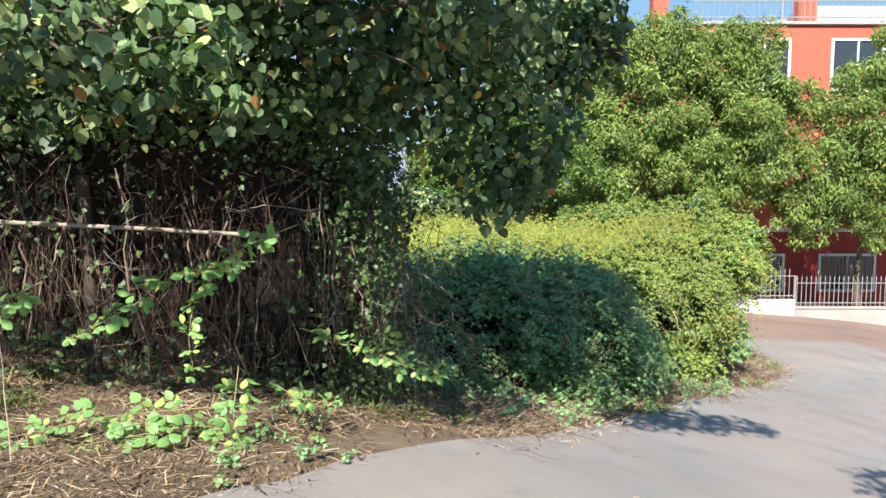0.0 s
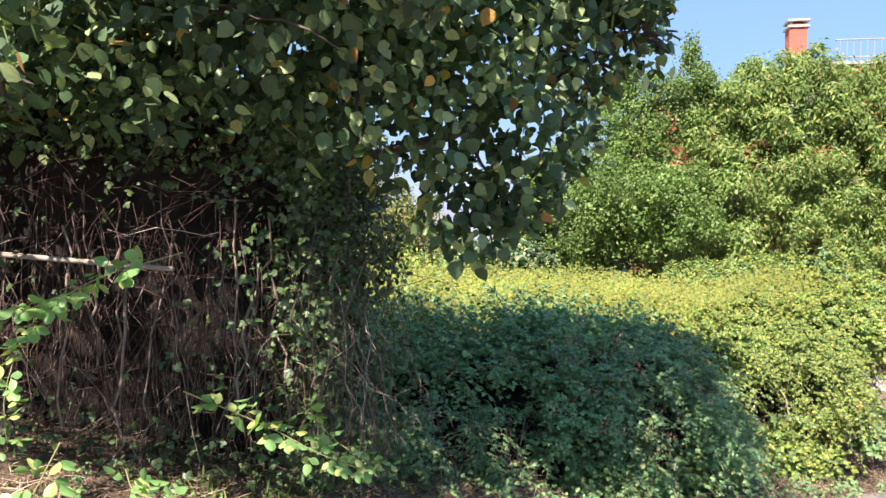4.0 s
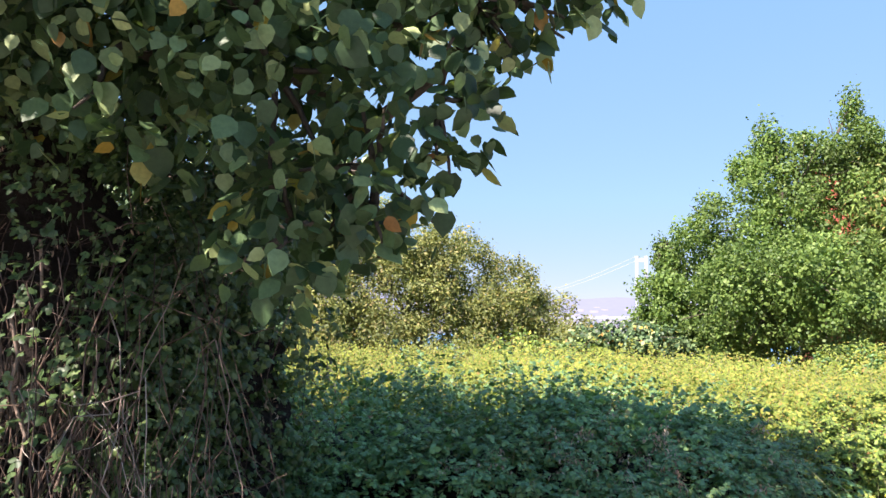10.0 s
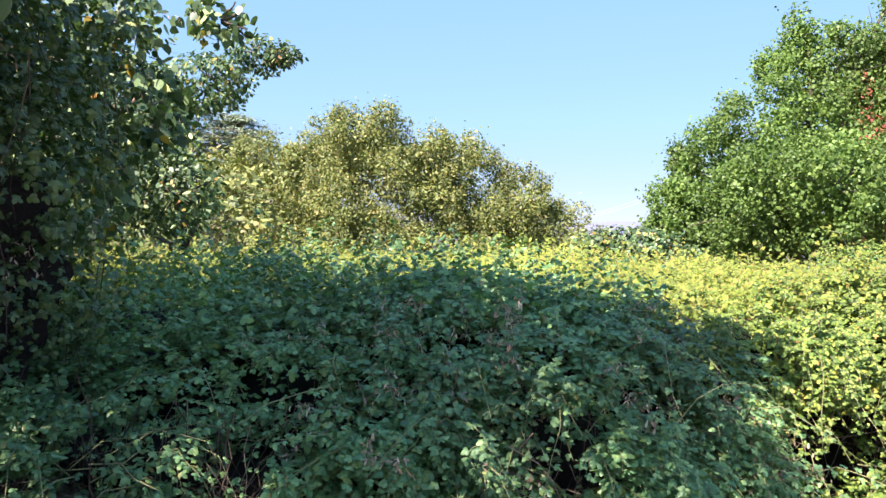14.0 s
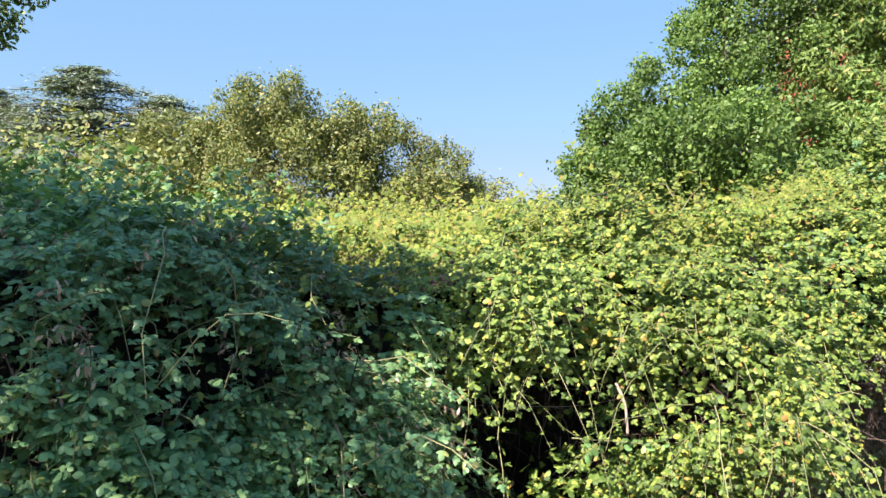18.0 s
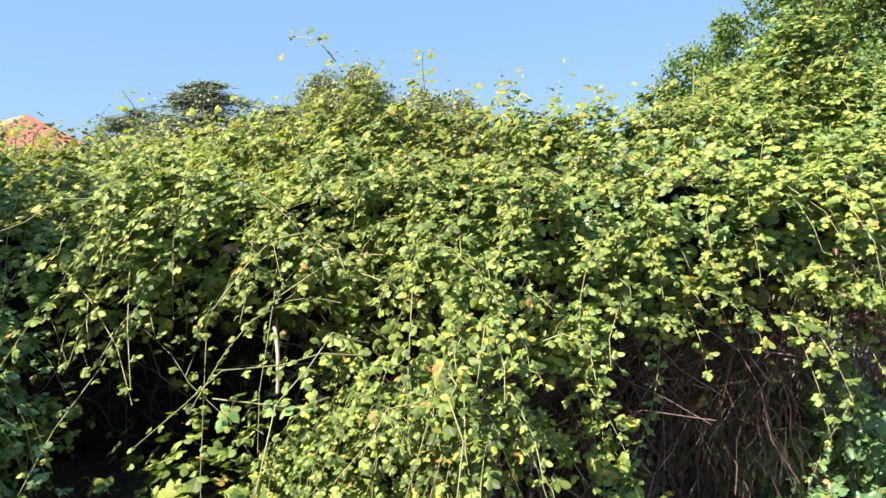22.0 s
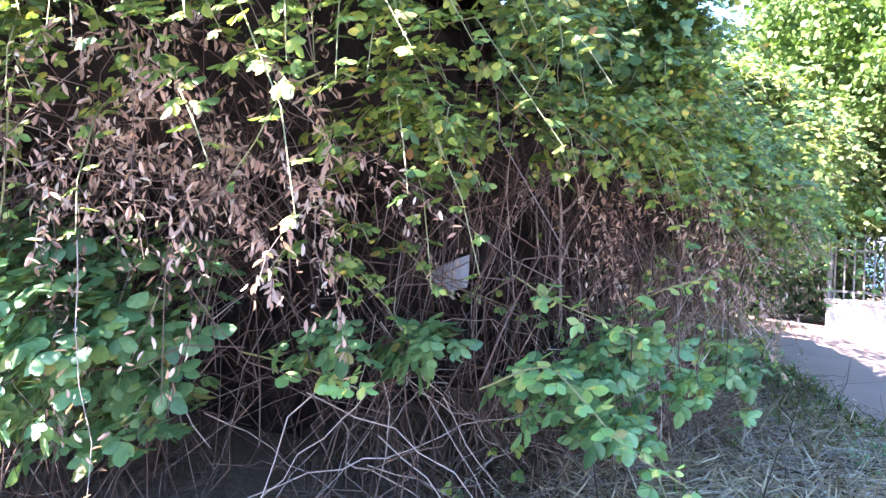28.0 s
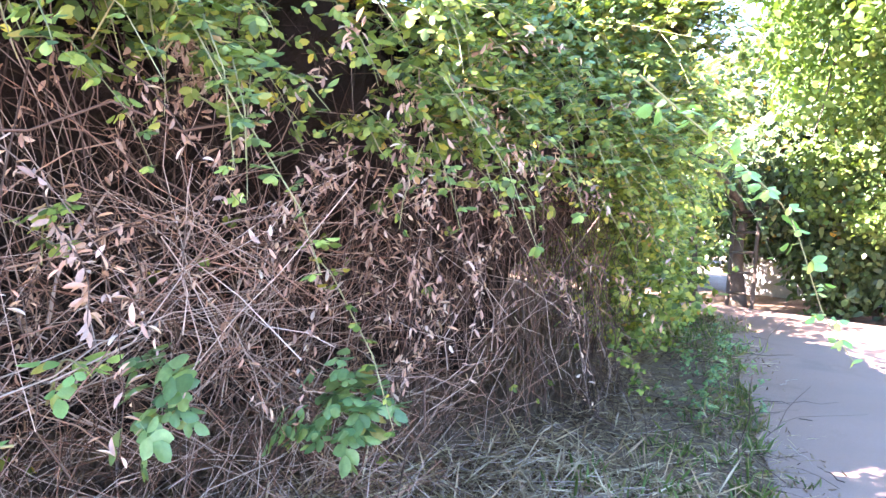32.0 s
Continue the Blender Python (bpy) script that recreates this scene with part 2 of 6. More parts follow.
dusty_road(M_ASPHALT)
M_RED = solid_material("red facade paint", [(0.2, (0.42, 0.105, 0.07)), (0.8, (0.50, 0.135, 0.09))], 0.5, 20.0, 0.8, 0.2, 0.004)
M_DARKRED = solid_material("dark red plinth", [(0.2, (0.25, 0.035, 0.032)), (0.8, (0.34, 0.055, 0.045))], 0.8, 20.0, 0.7, 0.2, 0.004)
M_WHITE = solid_material("white paint", [(0.2, (0.70, 0.70, 0.68)), (0.8, (0.82, 0.82, 0.80))], 2.0, 30.0, 0.55, 0.1, 0.002)
M_PLASTER = solid_material("weathered white plaster", [(0.2, (0.52, 0.51, 0.48)), (0.8, (0.74, 0.73, 0.70))], 1.2, 25.0, 0.9, 0.3, 0.004)
M_GREY = solid_material("grey concrete and shaded plaster", [(0.2, (0.30, 0.29, 0.27)), (0.8, (0.42, 0.41, 0.38))], 1.5, 40.0, 0.9, 0.4, 0.006)
M_METAL = solid_material("painted iron", [(0.2, (0.26, 0.26, 0.25)), (0.8, (0.38, 0.38, 0.37))], 8.0, 60.0, 0.5, 0.1, 0.001, metal=0.3)
M_DARKWOOD = solid_material("dark weathered wood", [(0.2, (0.045, 0.035, 0.028)), (0.8, (0.11, 0.085, 0.065))], 6.0, 60.0, 0.85, 0.4, 0.003)
M_PALEWOOD = solid_material("pale weathered wood", [(0.2, (0.22, 0.18, 0.14)), (0.8, (0.40, 0.34, 0.27))], 9.0, 70.0, 0.85, 0.5, 0.003)
M_TILE = solid_material("orange roof tile", [(0.2, (0.48, 0.19, 0.11)), (0.8, (0.62, 0.28, 0.17))], 2.0, 12.0, 0.85, 0.4, 0.03)
M_CLOTH = solid_material("grey plastic rag", [(0.2, (0.22, 0.22, 0.22)), (0.8, (0.32, 0.32, 0.32))], 9.0, 50.0, 0.6, 0.3, 0.004)
M_SEA = solid_material("sea water", [(0.2, (0.05, 0.16, 0.26)), (0.8, (0.08, 0.22, 0.33))], 0.01, 0.3, 0.35, 0.2, 0.3)
# Haze on these three is emission over a faint diffuse, no real mist.
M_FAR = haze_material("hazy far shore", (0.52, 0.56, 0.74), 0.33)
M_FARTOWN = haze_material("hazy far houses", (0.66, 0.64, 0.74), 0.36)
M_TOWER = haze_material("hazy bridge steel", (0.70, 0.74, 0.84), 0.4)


def glass_material():
    m, nt, out = material("window glass")
    p = nt.nodes.new("ShaderNodeBsdfPrincipled")
    p.inputs["Base Color"].default_value = (0.03, 0.04, 0.05, 1)
    p.inputs["Roughness"].default_value = 0.05
    p.inputs["Specular IOR Level"].default_value = 0.8
    nt.links.new(p.outputs[0], out.inputs[0])
    return m


M_GLASS = glass_material()

# ---- mesh tools ----
rng = np.random.default_rng(11)
TO_SUN = -np.array(SUN_TO)


def mesh(name, V, F, mat, smooth=False):
    """A mesh from arrays: V (n, 3); F (m, 3) or (m, 4)."""
    me = bpy.data.meshes.new(name)
    V, F = np.asarray(V, np.float32), np.asarray(F, np.int32)
    k = F.shape[1]
    me.vertices.add(len(V))
    me.vertices.foreach_set("co", V.ravel())
    me.loops.add(F.size)
    me.loops.foreach_set("vertex_index", F.ravel())
    me.polygons.add(len(F))
    me.polygons.foreach_set("loop_start", np.arange(0, F.size, k, dtype=np.int32))
    me.polygons.foreach_set("loop_total", np.full(len(F), k, np.int32))
    if smooth:
        me.polygons.foreach_set("use_smooth", np.ones(len(F), bool))
    me.update(calc_edges=True)
    me.materials.append(mat)
    return me


def under(name, me, parent=None, label=""):
    ob = new(name, me)
    if parent is not None:
        ob.parent = parent
    if label:
        tagged(ob, label)
    return ob


def part(name, bm, mat, parent=None, label=""):
    me = bpy.data.meshes.new(name)
    bm.to_mesh(me)
    bm.free()
    me.materials.append(mat)
    return under(name, me, parent, label)


def thing(name, label, category, at=(0, 0, 0), group="", kind=""):
    ob = new(name)
    ob.location = at
    ob.empty_display_size = 0.2
    return tagged(ob, label, category, group, kind)


def unit(v):
    v = np.asarray(v, float)
    return v / np.maximum(np.linalg.norm(v, axis=-1, keepdims=True), 1e-9)


def vnoise(P, scale, seed=0):
    """Smooth value noise in -1..1 at points P (n, 3)."""
    Q = np.asarray(P, float) * scale + seed * 17.31
    i = np.floor(Q).astype(np.int64)
    f = Q - i
    f = f * f * (3 - 2 * f)
    out = np.zeros(len(Q))
    for dx in (0, 1):
        for dy in (0, 1):
            for dz in (0, 1):
                a, b, c = i[:, 0] + dx, i[:, 1] + dy, i[:, 2] + dz
                h = (a * 374761393 + b * 668265263 + c * 2147483647 + seed * 974711) & 0x7FFFFFFF
                h = ((h ^ (h >> 13)) * 1274126177) & 0x7FFFFFFF
                h = h ^ (h >> 16)
                w = (f[:, 0] if dx else 1 - f[:, 0]) * (f[:, 1] if dy else 1 - f[:, 1]) * (f[:, 2] if dz else 1 - f[:, 2])
                out += w * ((h % 65536) / 32768.0 - 1)
    return out


def fbm(P, scale, seed=0, octaves=3):
    return sum(vnoise(P, scale * 2.1 ** k, seed + k) * 0.55 ** k for k in range(octaves))


def blade(length=1.0, width=0.6, fold=0.12, droop=0.12, stations=((0.3, 0.9), (0.65, 0.85)), start=0.0, turn=0.0, notch=0.0):
    """One leaf blade along +x, folded on its midrib. Returns V, F (triangles)."""
    V = [(0, 0, 0)]
    for u, w in stations:
        x, y = u * length, w * width / 2
        V += [(x, y, -fold * y * 2 - droop * u * u * length), (x, -y, -fold * y * 2 - droop * u * u * length)]
    V.append((length, 0, -droop * length))
    n, k = len(stations), len(V) - 1
    F = []
    left, right = [0] + [1 + 2 * i for i in range(n)] + [k], [0] + [2 + 2 * i for i in range(n)] + [k]
    for i in range(1, len(left) - 1):
        F += [(0, left[i + 1], left[i]), (0, right[i], right[i + 1])] if i + 1 < len(left) else []
    V = np.array(V, float)
    if notch:
        V[1:3, 0] -= notch
    V[:, 0] += start
    c, s = math.cos(turn), math.sin(turn)
    V = np.column_stack([V[:, 0] * c - V[:, 1] * s, V[:, 0] * s + V[:, 1] * c, V[:, 2]])
    return V, np.array(F)


def joined(pieces):
    Vs, Fs, n = [], [], 0
    for V, F in pieces:
        Vs.append(V)
        Fs.append(np.asarray(F) + n)
        n += len(V)
    return np.concatenate(Vs), np.concatenate(Fs)


ROUND3 = ((0.2, 0.75), (0.5, 1.0), (0.8, 0.62))
ROUND2 = ((0.3, 0.9), (0.68, 0.85))


def tilted(leaf, lean, twist):
    """A leaflet turned about its own stalk end: lean lets it droop, twist rolls it."""
    V, F = leaf
    R = np.array(Euler((twist, lean, 0)).to_matrix())
    return V @ R.T, F


def compound(n=3, st=ROUND2, seed=0):
    """A bramble leaf of three or five separate leaflets on one stalk, about 1 long."""
    g = np.random.default_rng(seed)
    out = []
    L, W = 0.52, 0.37

    def leaflet(scale, at, turn):
        V, F = tilted(blade(L * scale, W * scale, 0.2, 0.16, st), g.uniform(-0.15, 0.45), g.uniform(-0.4, 0.4))
        c, s = math.cos(turn), math.sin(turn)
        out.append((np.column_stack([V[:, 0] * c - V[:, 1] * s + at, V[:, 0] * s + V[:, 1] * c, V[:, 2]]), F))

    leaflet(1.0, 0.5, g.normal() * 0.1)
    for sgn in (1, -1):
        leaflet(0.86, 0.36, sgn * radians(66 + 10 * g.normal()))
        if n == 5:
            leaflet(0.68, 0.28, sgn * radians(118 + 8 * g.normal()))
    V = np.array([(0, 0.008, 0), (0, -0.008, 0), (0.52, 0, 0.0)], float)
    out.append((V, np.array([(0, 1, 2)])))
    return joined(out)


T_BRAMBLE3 = compound(3, ROUND3, 1)
T_BRAMBLE5 = compound(5, ROUND3, 2)
T_BRAMBLE_FAR = compound(3, ROUND2, 3)
T_HEART = blade(1.0, 0.92, 0.10, 0.2, ((0.1, 0.62), (0.32, 1.0), (0.65, 0.72)), 0.0, 0.0, 0.08)
T_HEART_FAR = blade(1.0, 0.85, 0.10, 0.2, ((0.25, 0.95), (0.65, 0.7)))
T_OVAL = blade(1.0, 0.55, 0.12, 0.2, ((0.3, 0.95), (0.7, 0.75)))
T_LANCE = blade(1.0, 0.34, 0.12, 0.3, ((0.45, 1.0),))
T_DEAD = blade(1.0, 0.4, 0.9, 0.7, ((0.22, 0.8), (0.5, 1.0), (0.8, 0.6)))
T_STRAW = blade(1.0, 0.042, 0.0, 0.1, ((0.5, 1.0),))
T_GRASS = blade(1.0, 0.05, 0.2, 0.5, ((0.35, 1.0), (0.7, 0.7)))


def frames(nrm, fwd):
    """Rotation matrices with local z on nrm and local x near fwd."""
    z = unit(nrm)
    x = unit(fwd - (fwd * z).sum(1)[:, None] * z)
    y = np.cross(z, x)
    return np.stack([x, y, z], -1)


def scatter(tmpl, P, R3, S):
    V, F = tmpl
    out = np.einsum("nij,vj->nvi", R3 * np.asarray(S)[:, None, None], V) + np.asarray(P)[:, None, :]
    n, k = len(P), len(V)
    return out.reshape(-1, 3), (F[None] + (np.arange(n) * k)[:, None, None]).reshape(-1, F.shape[1])


def rand_dirs(n):
    return unit(rng.normal(size=(n, 3)))


def leaves(tmpl, P, N, size, up=0.6, out=0.6, wild=0.7, hang=0.5, spread=0.25):
    """Leaves at P on a surface with outward normals N. hang: how far the blades point down."""
    n = len(P)
    nrm = unit(out * N + up * (0.4 * np.array([0, 0, 1.0]) + 0.6 * TO_SUN) + wild * rand_dirs(n))
    fwd = unit(rand_dirs(n) + 0.6 * N - hang * np.array([0, 0, 1.0]))
    S = size * (1 + spread * rng.normal(size=n)).clip(0.45, 1.7)
    return scatter(tmpl, P, frames(nrm, fwd), S)


def tubes(lines, radii, sides=3, taper=0.4):
    """Thin round rods along polylines, (n, k, 3), with n radii."""
    lines = np.asarray(lines, float)
    n, k, _ = lines.shape
    t = unit(np.gradient(lines, axis=1))
    ref = np.where(np.abs(t[..., 2:3]) > 0.9, np.array([1.0, 0, 0]), np.array([0, 0, 1.0]))
    a = unit(np.cross(t, ref))
    b = np.cross(t, a)
    r = np.asarray(radii)[:, None] * np.linspace(1, taper, k)[None]
    ang = np.arange(sides) * 2 * np.pi / sides
    V = lines[:, :, None, :] + r[:, :, None, None] * (np.cos(ang)[None, None, :, None] * a[:, :, None, :] + np.sin(ang)[None, None, :, None] * b[:, :, None, :])
    idx = np.arange(n * k * sides).reshape(n, k, sides)
    q = np.stack([idx[:, :-1], np.roll(idx[:, :-1], -1, 2), np.roll(idx[:, 1:], -1, 2), idx[:, 1:]], -1)
    return V.reshape(-1, 3), q.reshape(-1, 4)


def arcs(P0, D, length, sag, k=6, wob=0.06):
    """Bent stems from P0 along D, sagging by sag."""
    n = len(P0)
    u = np.linspace(0, 1, k)[None, :, None]
    L = np.asarray(length)[:, None, None]
    line = P0[:, None, :] + D[:, None, :] * L * u
    line[:, :, 2] -= (np.asarray(sag)[:, None] * L[:, :, 0]) * (u[:, :, 0] ** 2)
    line[:, 1:] += rng.normal(size=(n, k - 1, 3)) * wob * L * 0.5
    return line


def box_bm(x0, x1, y0, y1, z0, z1, bevel=0.0):
    bm = bmesh.new()
    bmesh.ops.create_cube(bm, size=1.0, matrix=Matrix.Translation(((x0 + x1) / 2, (y0 + y1) / 2, (z0 + z1) / 2)) @ Matrix.Diagonal((x1 - x0, y1 - y0, z1 - z0, 1)))
    if bevel:
        bmesh.ops.bevel(bm, geom=bm.edges[:], offset=bevel, segments=1, affect="EDGES")
    return bm


def rod_bm(a, b, r, sides=8, r2=None):
    a, b = Vector(a), Vector(b)
    bm = bmesh.new()
    m = Matrix.Translation((a + b) / 2) @ (b - a).to_track_quat("Z", "Y").to_matrix().to_4x4()
    bmesh.ops.create_cone(bm, cap_ends=True, segments=sides, radius1=r, radius2=r if r2 is None else r2, depth=(b - a).length, matrix=m)
    return bm


def in_clumps(n, clumps, shell=0.45, seed=0, gap=0.28, stray=0.25):
    """Points in a union of ellipsoids, more of them near the surface, with outward normals."""
    C = np.array(clumps, float)
    w = (C[:, 3] * C[:, 4] + C[:, 4] * C[:, 5] + C[:, 3] * C[:, 5])
    k = rng.choice(len(C), n, p=w / w.sum())
    d = rand_dirs(n)
    r = 1 - shell * rng.random(n) ** 1.6
    lump = 1 + 0.26 * vnoise(d * 2.0 + C[k, :3] * 0.7, 1.7, seed + 51) + 0.15 * vnoise(d * 2 + C[k, :3], 4.5, seed + 52)
    P = C[k, :3] + d * C[k, 3:6] * (r * lump)[:, None]
    N = unit(d / C[k, 3:6])
    size = C[k, 3:6].min(axis=1)
    ok = (vnoise(P / np.clip(size, 0.5, 2.0)[:, None], 2.7, seed + 53) < gap) | (rng.random(n) < stray)
    return P[ok], N[ok]

# ---- the ground ----
def height(x, y):
    """The lie of the land: it falls along the road, and is higher towards the thicket."""
    x, y = np.asarray(x, float), np.asarray(y, float)
    d, c = 0.55 * x + 0.84 * y, 0.84 * x - 0.55 * y
    z = np.interp(d, [-60, -10, 0, 3.7, 6.35, 11.6, 15.4, 21.3, 27.6, 45, 80, 300, 700, 6000], [4, 1.2, 0, -0.4, -0.93, -1.80, -2.2, -2.45, -2.75, -4.2, -10, -48, -75, -75])
    z = z + 0.62 * (1 - np.exp(-np.maximum(-c, 0) / 3.2)) * np.clip((60 - d) / 30, 0, 1)
    return z - 0.5 * np.clip((x - 2) / 6, 0, 1) * np.clip((y - 14) / 7, 0, 1)


def axis(lo, hi, fine_lo, fine_hi, step):
    a = list(np.arange(fine_lo, fine_hi, step))
    v, s = fine_hi, step
    while v < hi:
        a.append(v)
        s *= 1.35
        v += s
    a.append(hi)
    v, s = fine_lo, step
    while v > lo:
        s *= 1.35
        v -= s
        a.insert(0, max(v, lo))
    return np.array(a)


def sheet(xs, ys, zfun):
    X, Y = np.meshgrid(xs, ys)
    V = np.column_stack([X.ravel(), Y.ravel(), zfun(X.ravel(), Y.ravel())])
    nx, ny = len(xs), len(ys)
    i = np.arange(nx * ny).reshape(ny, nx)
    return V, np.stack([i[:-1, :-1], i[:-1, 1:], i[1:, 1:], i[1:, :-1]], -1).reshape(-1, 4)


def smooth_line(pts, per=8):
    """A smooth line through points."""
    P = np.array(pts, float)
    Q = np.vstack([2 * P[0] - P[1], P, 2 * P[-1] - P[-2]])
    out = []
    for i in range(1, len(Q) - 2):
        t = np.linspace(0, 1, per, endpoint=False)[:, None]
        a, b, c, d = Q[i - 1], Q[i], Q[i + 1], Q[i + 2]
        out.append(0.5 * (2 * b + (c - a) * t + (2 * a - 5 * b + 4 * c - d) * t ** 2 + (3 * b - a - 3 * c + d) * t ** 3))
    out.append(P[-1:])
    return np.vstack(out)


# foot of the thicket, from the old fence round the road bend
FOOT = smooth_line([(-6.5, 4.4), (-3.0, 4.55), (-1.1, 4.95), (-0.4, 5.45), (0.3, 6.0), (1.0, 6.5), (1.7, 7.05), (2.2, 7.7), (2.38, 8.4), (2.36, 9.15), (3.3, 9.72), (4.1, 10.4),
                    (4.75, 11.15), (5.0, 12.1), (5.1, 12.9), (4.75, 14.0), (4.3, 15.0), (3.95, 15.9), (3.2, 17.2), (1.5, 18.5), (-1.5, 19.3), (-6.0, 20.0)])
PATCH = np.vstack([FOOT, [(-9.0, 20.0), (-9.0, 4.4)]])


def inside(x, y, poly):
    x, y = np.asarray(x, float), np.asarray(y, float)
    r = np.zeros(x.shape, bool)
    for (x1, y1), (x2, y2) in zip(poly, np.roll(poly, -1, 0)):
        if y1 == y2:
            continue
        hit = ((y1 > y) != (y2 > y)) & (x < (x2 - x1) * (y - y1) / (y2 - y1) + x1)
        r ^= hit
    return r


def edge_gap(x, y, line=None):
    """Distance to the thicket's foot."""
    line = FOOT if line is None else line
    P = np.column_stack([np.ravel(x), np.ravel(y)])
    best = np.full(len(P), 1e9)
    for a, b in zip(line[:-1], line[1:]):
        ab = b - a
        t = np.clip(((P - a) @ ab) / max(ab @ ab, 1e-9), 0, 1)
        best = np.minimum(best, np.linalg.norm(P - a - t[:, None] * ab, axis=1))
    return best


# edge of the asphalt along the verge
VERGE = smooth_line([(-9, 1.2), (-4.5, 1.6), (-2.0, 2.3), (-0.92, 3.2), (-0.48, 3.8), (-0.05, 4.25), (0.88, 5.25), (2.43, 7.55), (3.75, 9.4), (4.9, 10.9), (5.35, 11.7),
                     (5.55, 12.6), (5.45, 13.8), (5.15, 14.8), (4.7, 15.6), (4.3, 16.3), (3.4, 17.2), (2.3, 18.2), (1.2, 19.2), (0.0, 20.2), (-1.5, 20.9)], 10)
VERGE = VERGE + 0.07 * np.column_stack([vnoise(np.column_stack([VERGE, 0 * VERGE[:, 0]]), 2.3, 5), vnoise(np.column_stack([VERGE, 0 * VERGE[:, 0]]), 2.3, 6)])


def ground_z(x, y):
    P = np.column_stack([x, y, 0 * np.asarray(x)])
    far = np.clip((40 - np.hypot(x, y)) / 20, 0, 1)
    under_road = ~inside(x, y, np.vstack([VERGE, [(-9, 21), (-9, 1.2)]])) & (edge_gap(x, y, VERGE) > 0.25) & (np.hypot(x, y) < 40)
    return height(x, y) - 0.008 + 0.012 * far * fbm(P, 0.9, 3) - 0.06 * under_road


gx, gy = axis(-4500, 4500, -12, 22, 0.33), axis(-4500, 4500, -6, 30, 0.33)
V, F = sheet(gx, gy, ground_z)
ground = tagged(under("ground", mesh("ground", V, F, M_SOIL, True)), "dry brown soil sloping down under litter and scrub", "ground", kind="structure")

# road
FAR_SIDE = np.array([(-9, -30), (-5, -30), (0, -30), (6, -30), (30, -30), (30, 0), (30, 15), (30, 21.6), (14, 22.2), (4, 21.9), (0.2, 21.6), (-1.5, 21.5)])
n = len(VERGE)
tt = np.linspace(0, len(FAR_SIDE) - 1, n)
far_line = np.column_stack([np.interp(tt, np.arange(len(FAR_SIDE)), FAR_SIDE[:, k]) for k in (0, 1)])
cols = 60
w = (np.linspace(0, 1, cols) ** 1.7)[None, :, None]
XY = VERGE[:, None, :] * (1 - w) + far_line[:, None, :] * w
XY = XY.reshape(-1, 2)
Z = height(XY[:, 0], XY[:, 1]) + 0.010 + 0.004 * vnoise(np.column_stack([XY, 0 * XY[:, 0]]), 0.8, 9)
i = np.arange(n * cols).reshape(n, cols)
F = np.stack([i[:-1, :-1], i[1:, :-1], i[1:, 1:], i[:-1, 1:]], -1).reshape(-1, 4)[:, ::-1]
road = tagged(under("road", mesh("road", np.column_stack([XY, Z]), F, M_ASPHALT, True)), "worn pale grey asphalt road with crumbled edge", "road", kind="structure")

# ---- the bramble thicket ----
SEG = np.linalg.norm(np.diff(FOOT, axis=0), axis=1)
ARC = np.concatenate([[0], np.cumsum(SEG)])


def at_arc(s):
    x, y = np.interp(s, ARC, FOOT[:, 0]), np.interp(s, ARC, FOOT[:, 1])
    e = 0.25
    tx = np.interp(s + e, ARC, FOOT[:, 0]) - np.interp(s - e, ARC, FOOT[:, 0])
    ty = np.interp(s + e, ARC, FOOT[:, 1]) - np.interp(s - e, ARC, FOOT[:, 1])
    return np.column_stack([x, y]), unit(np.column_stack([ty, -tx]))


def arc_of(x, y):
    return ARC[np.argmin(np.hypot(FOOT[:, 0] - x, FOOT[:, 1] - y))]


S_VINE = arc_of(-0.4, 5.45)        # the dry curtain ends here
S_BEND = arc_of(2.37, 8.8)          # the shaded mound ends here
S_DRY = arc_of(3.68, 10.02)          # bare canes show from here on
S_DRY2 = arc_of(4.9, 11.7)
S_END = arc_of(3.2, 17.2)


def crest(x, y):
    """Height of the thicket's top."""
    P = np.column_stack([np.ravel(x), np.ravel(y), 0 * np.ravel(x)])
    y = np.ravel(y)
    base = np.interp(y, [5, 7, 9, 11, 12.5, 14, 15, 16, 17.5, 24], [0.08, 0.30, 0.42, 0.48, 0.46, 0.40, 0.36, 0.36, 0.42, 0.2])
    ridge = 0.36 * np.exp(-((P[:, 0] - 3.8) / 0.75) ** 2) * np.interp(y, [11.4, 12.2, 15.5, 17.0], [0, 1, 1, 0.3])
    ridge = ridge + 0.17 * np.exp(-((P[:, 0] - 0.5) / 0.9) ** 2) * np.interp(y, [7.0, 8.0, 9.4, 10.4], [0, 1, 1, 0])
    return base + ridge + 0.16 * fbm(P, 0.55, 21) + 0.08 * vnoise(P, 1.9, 24)


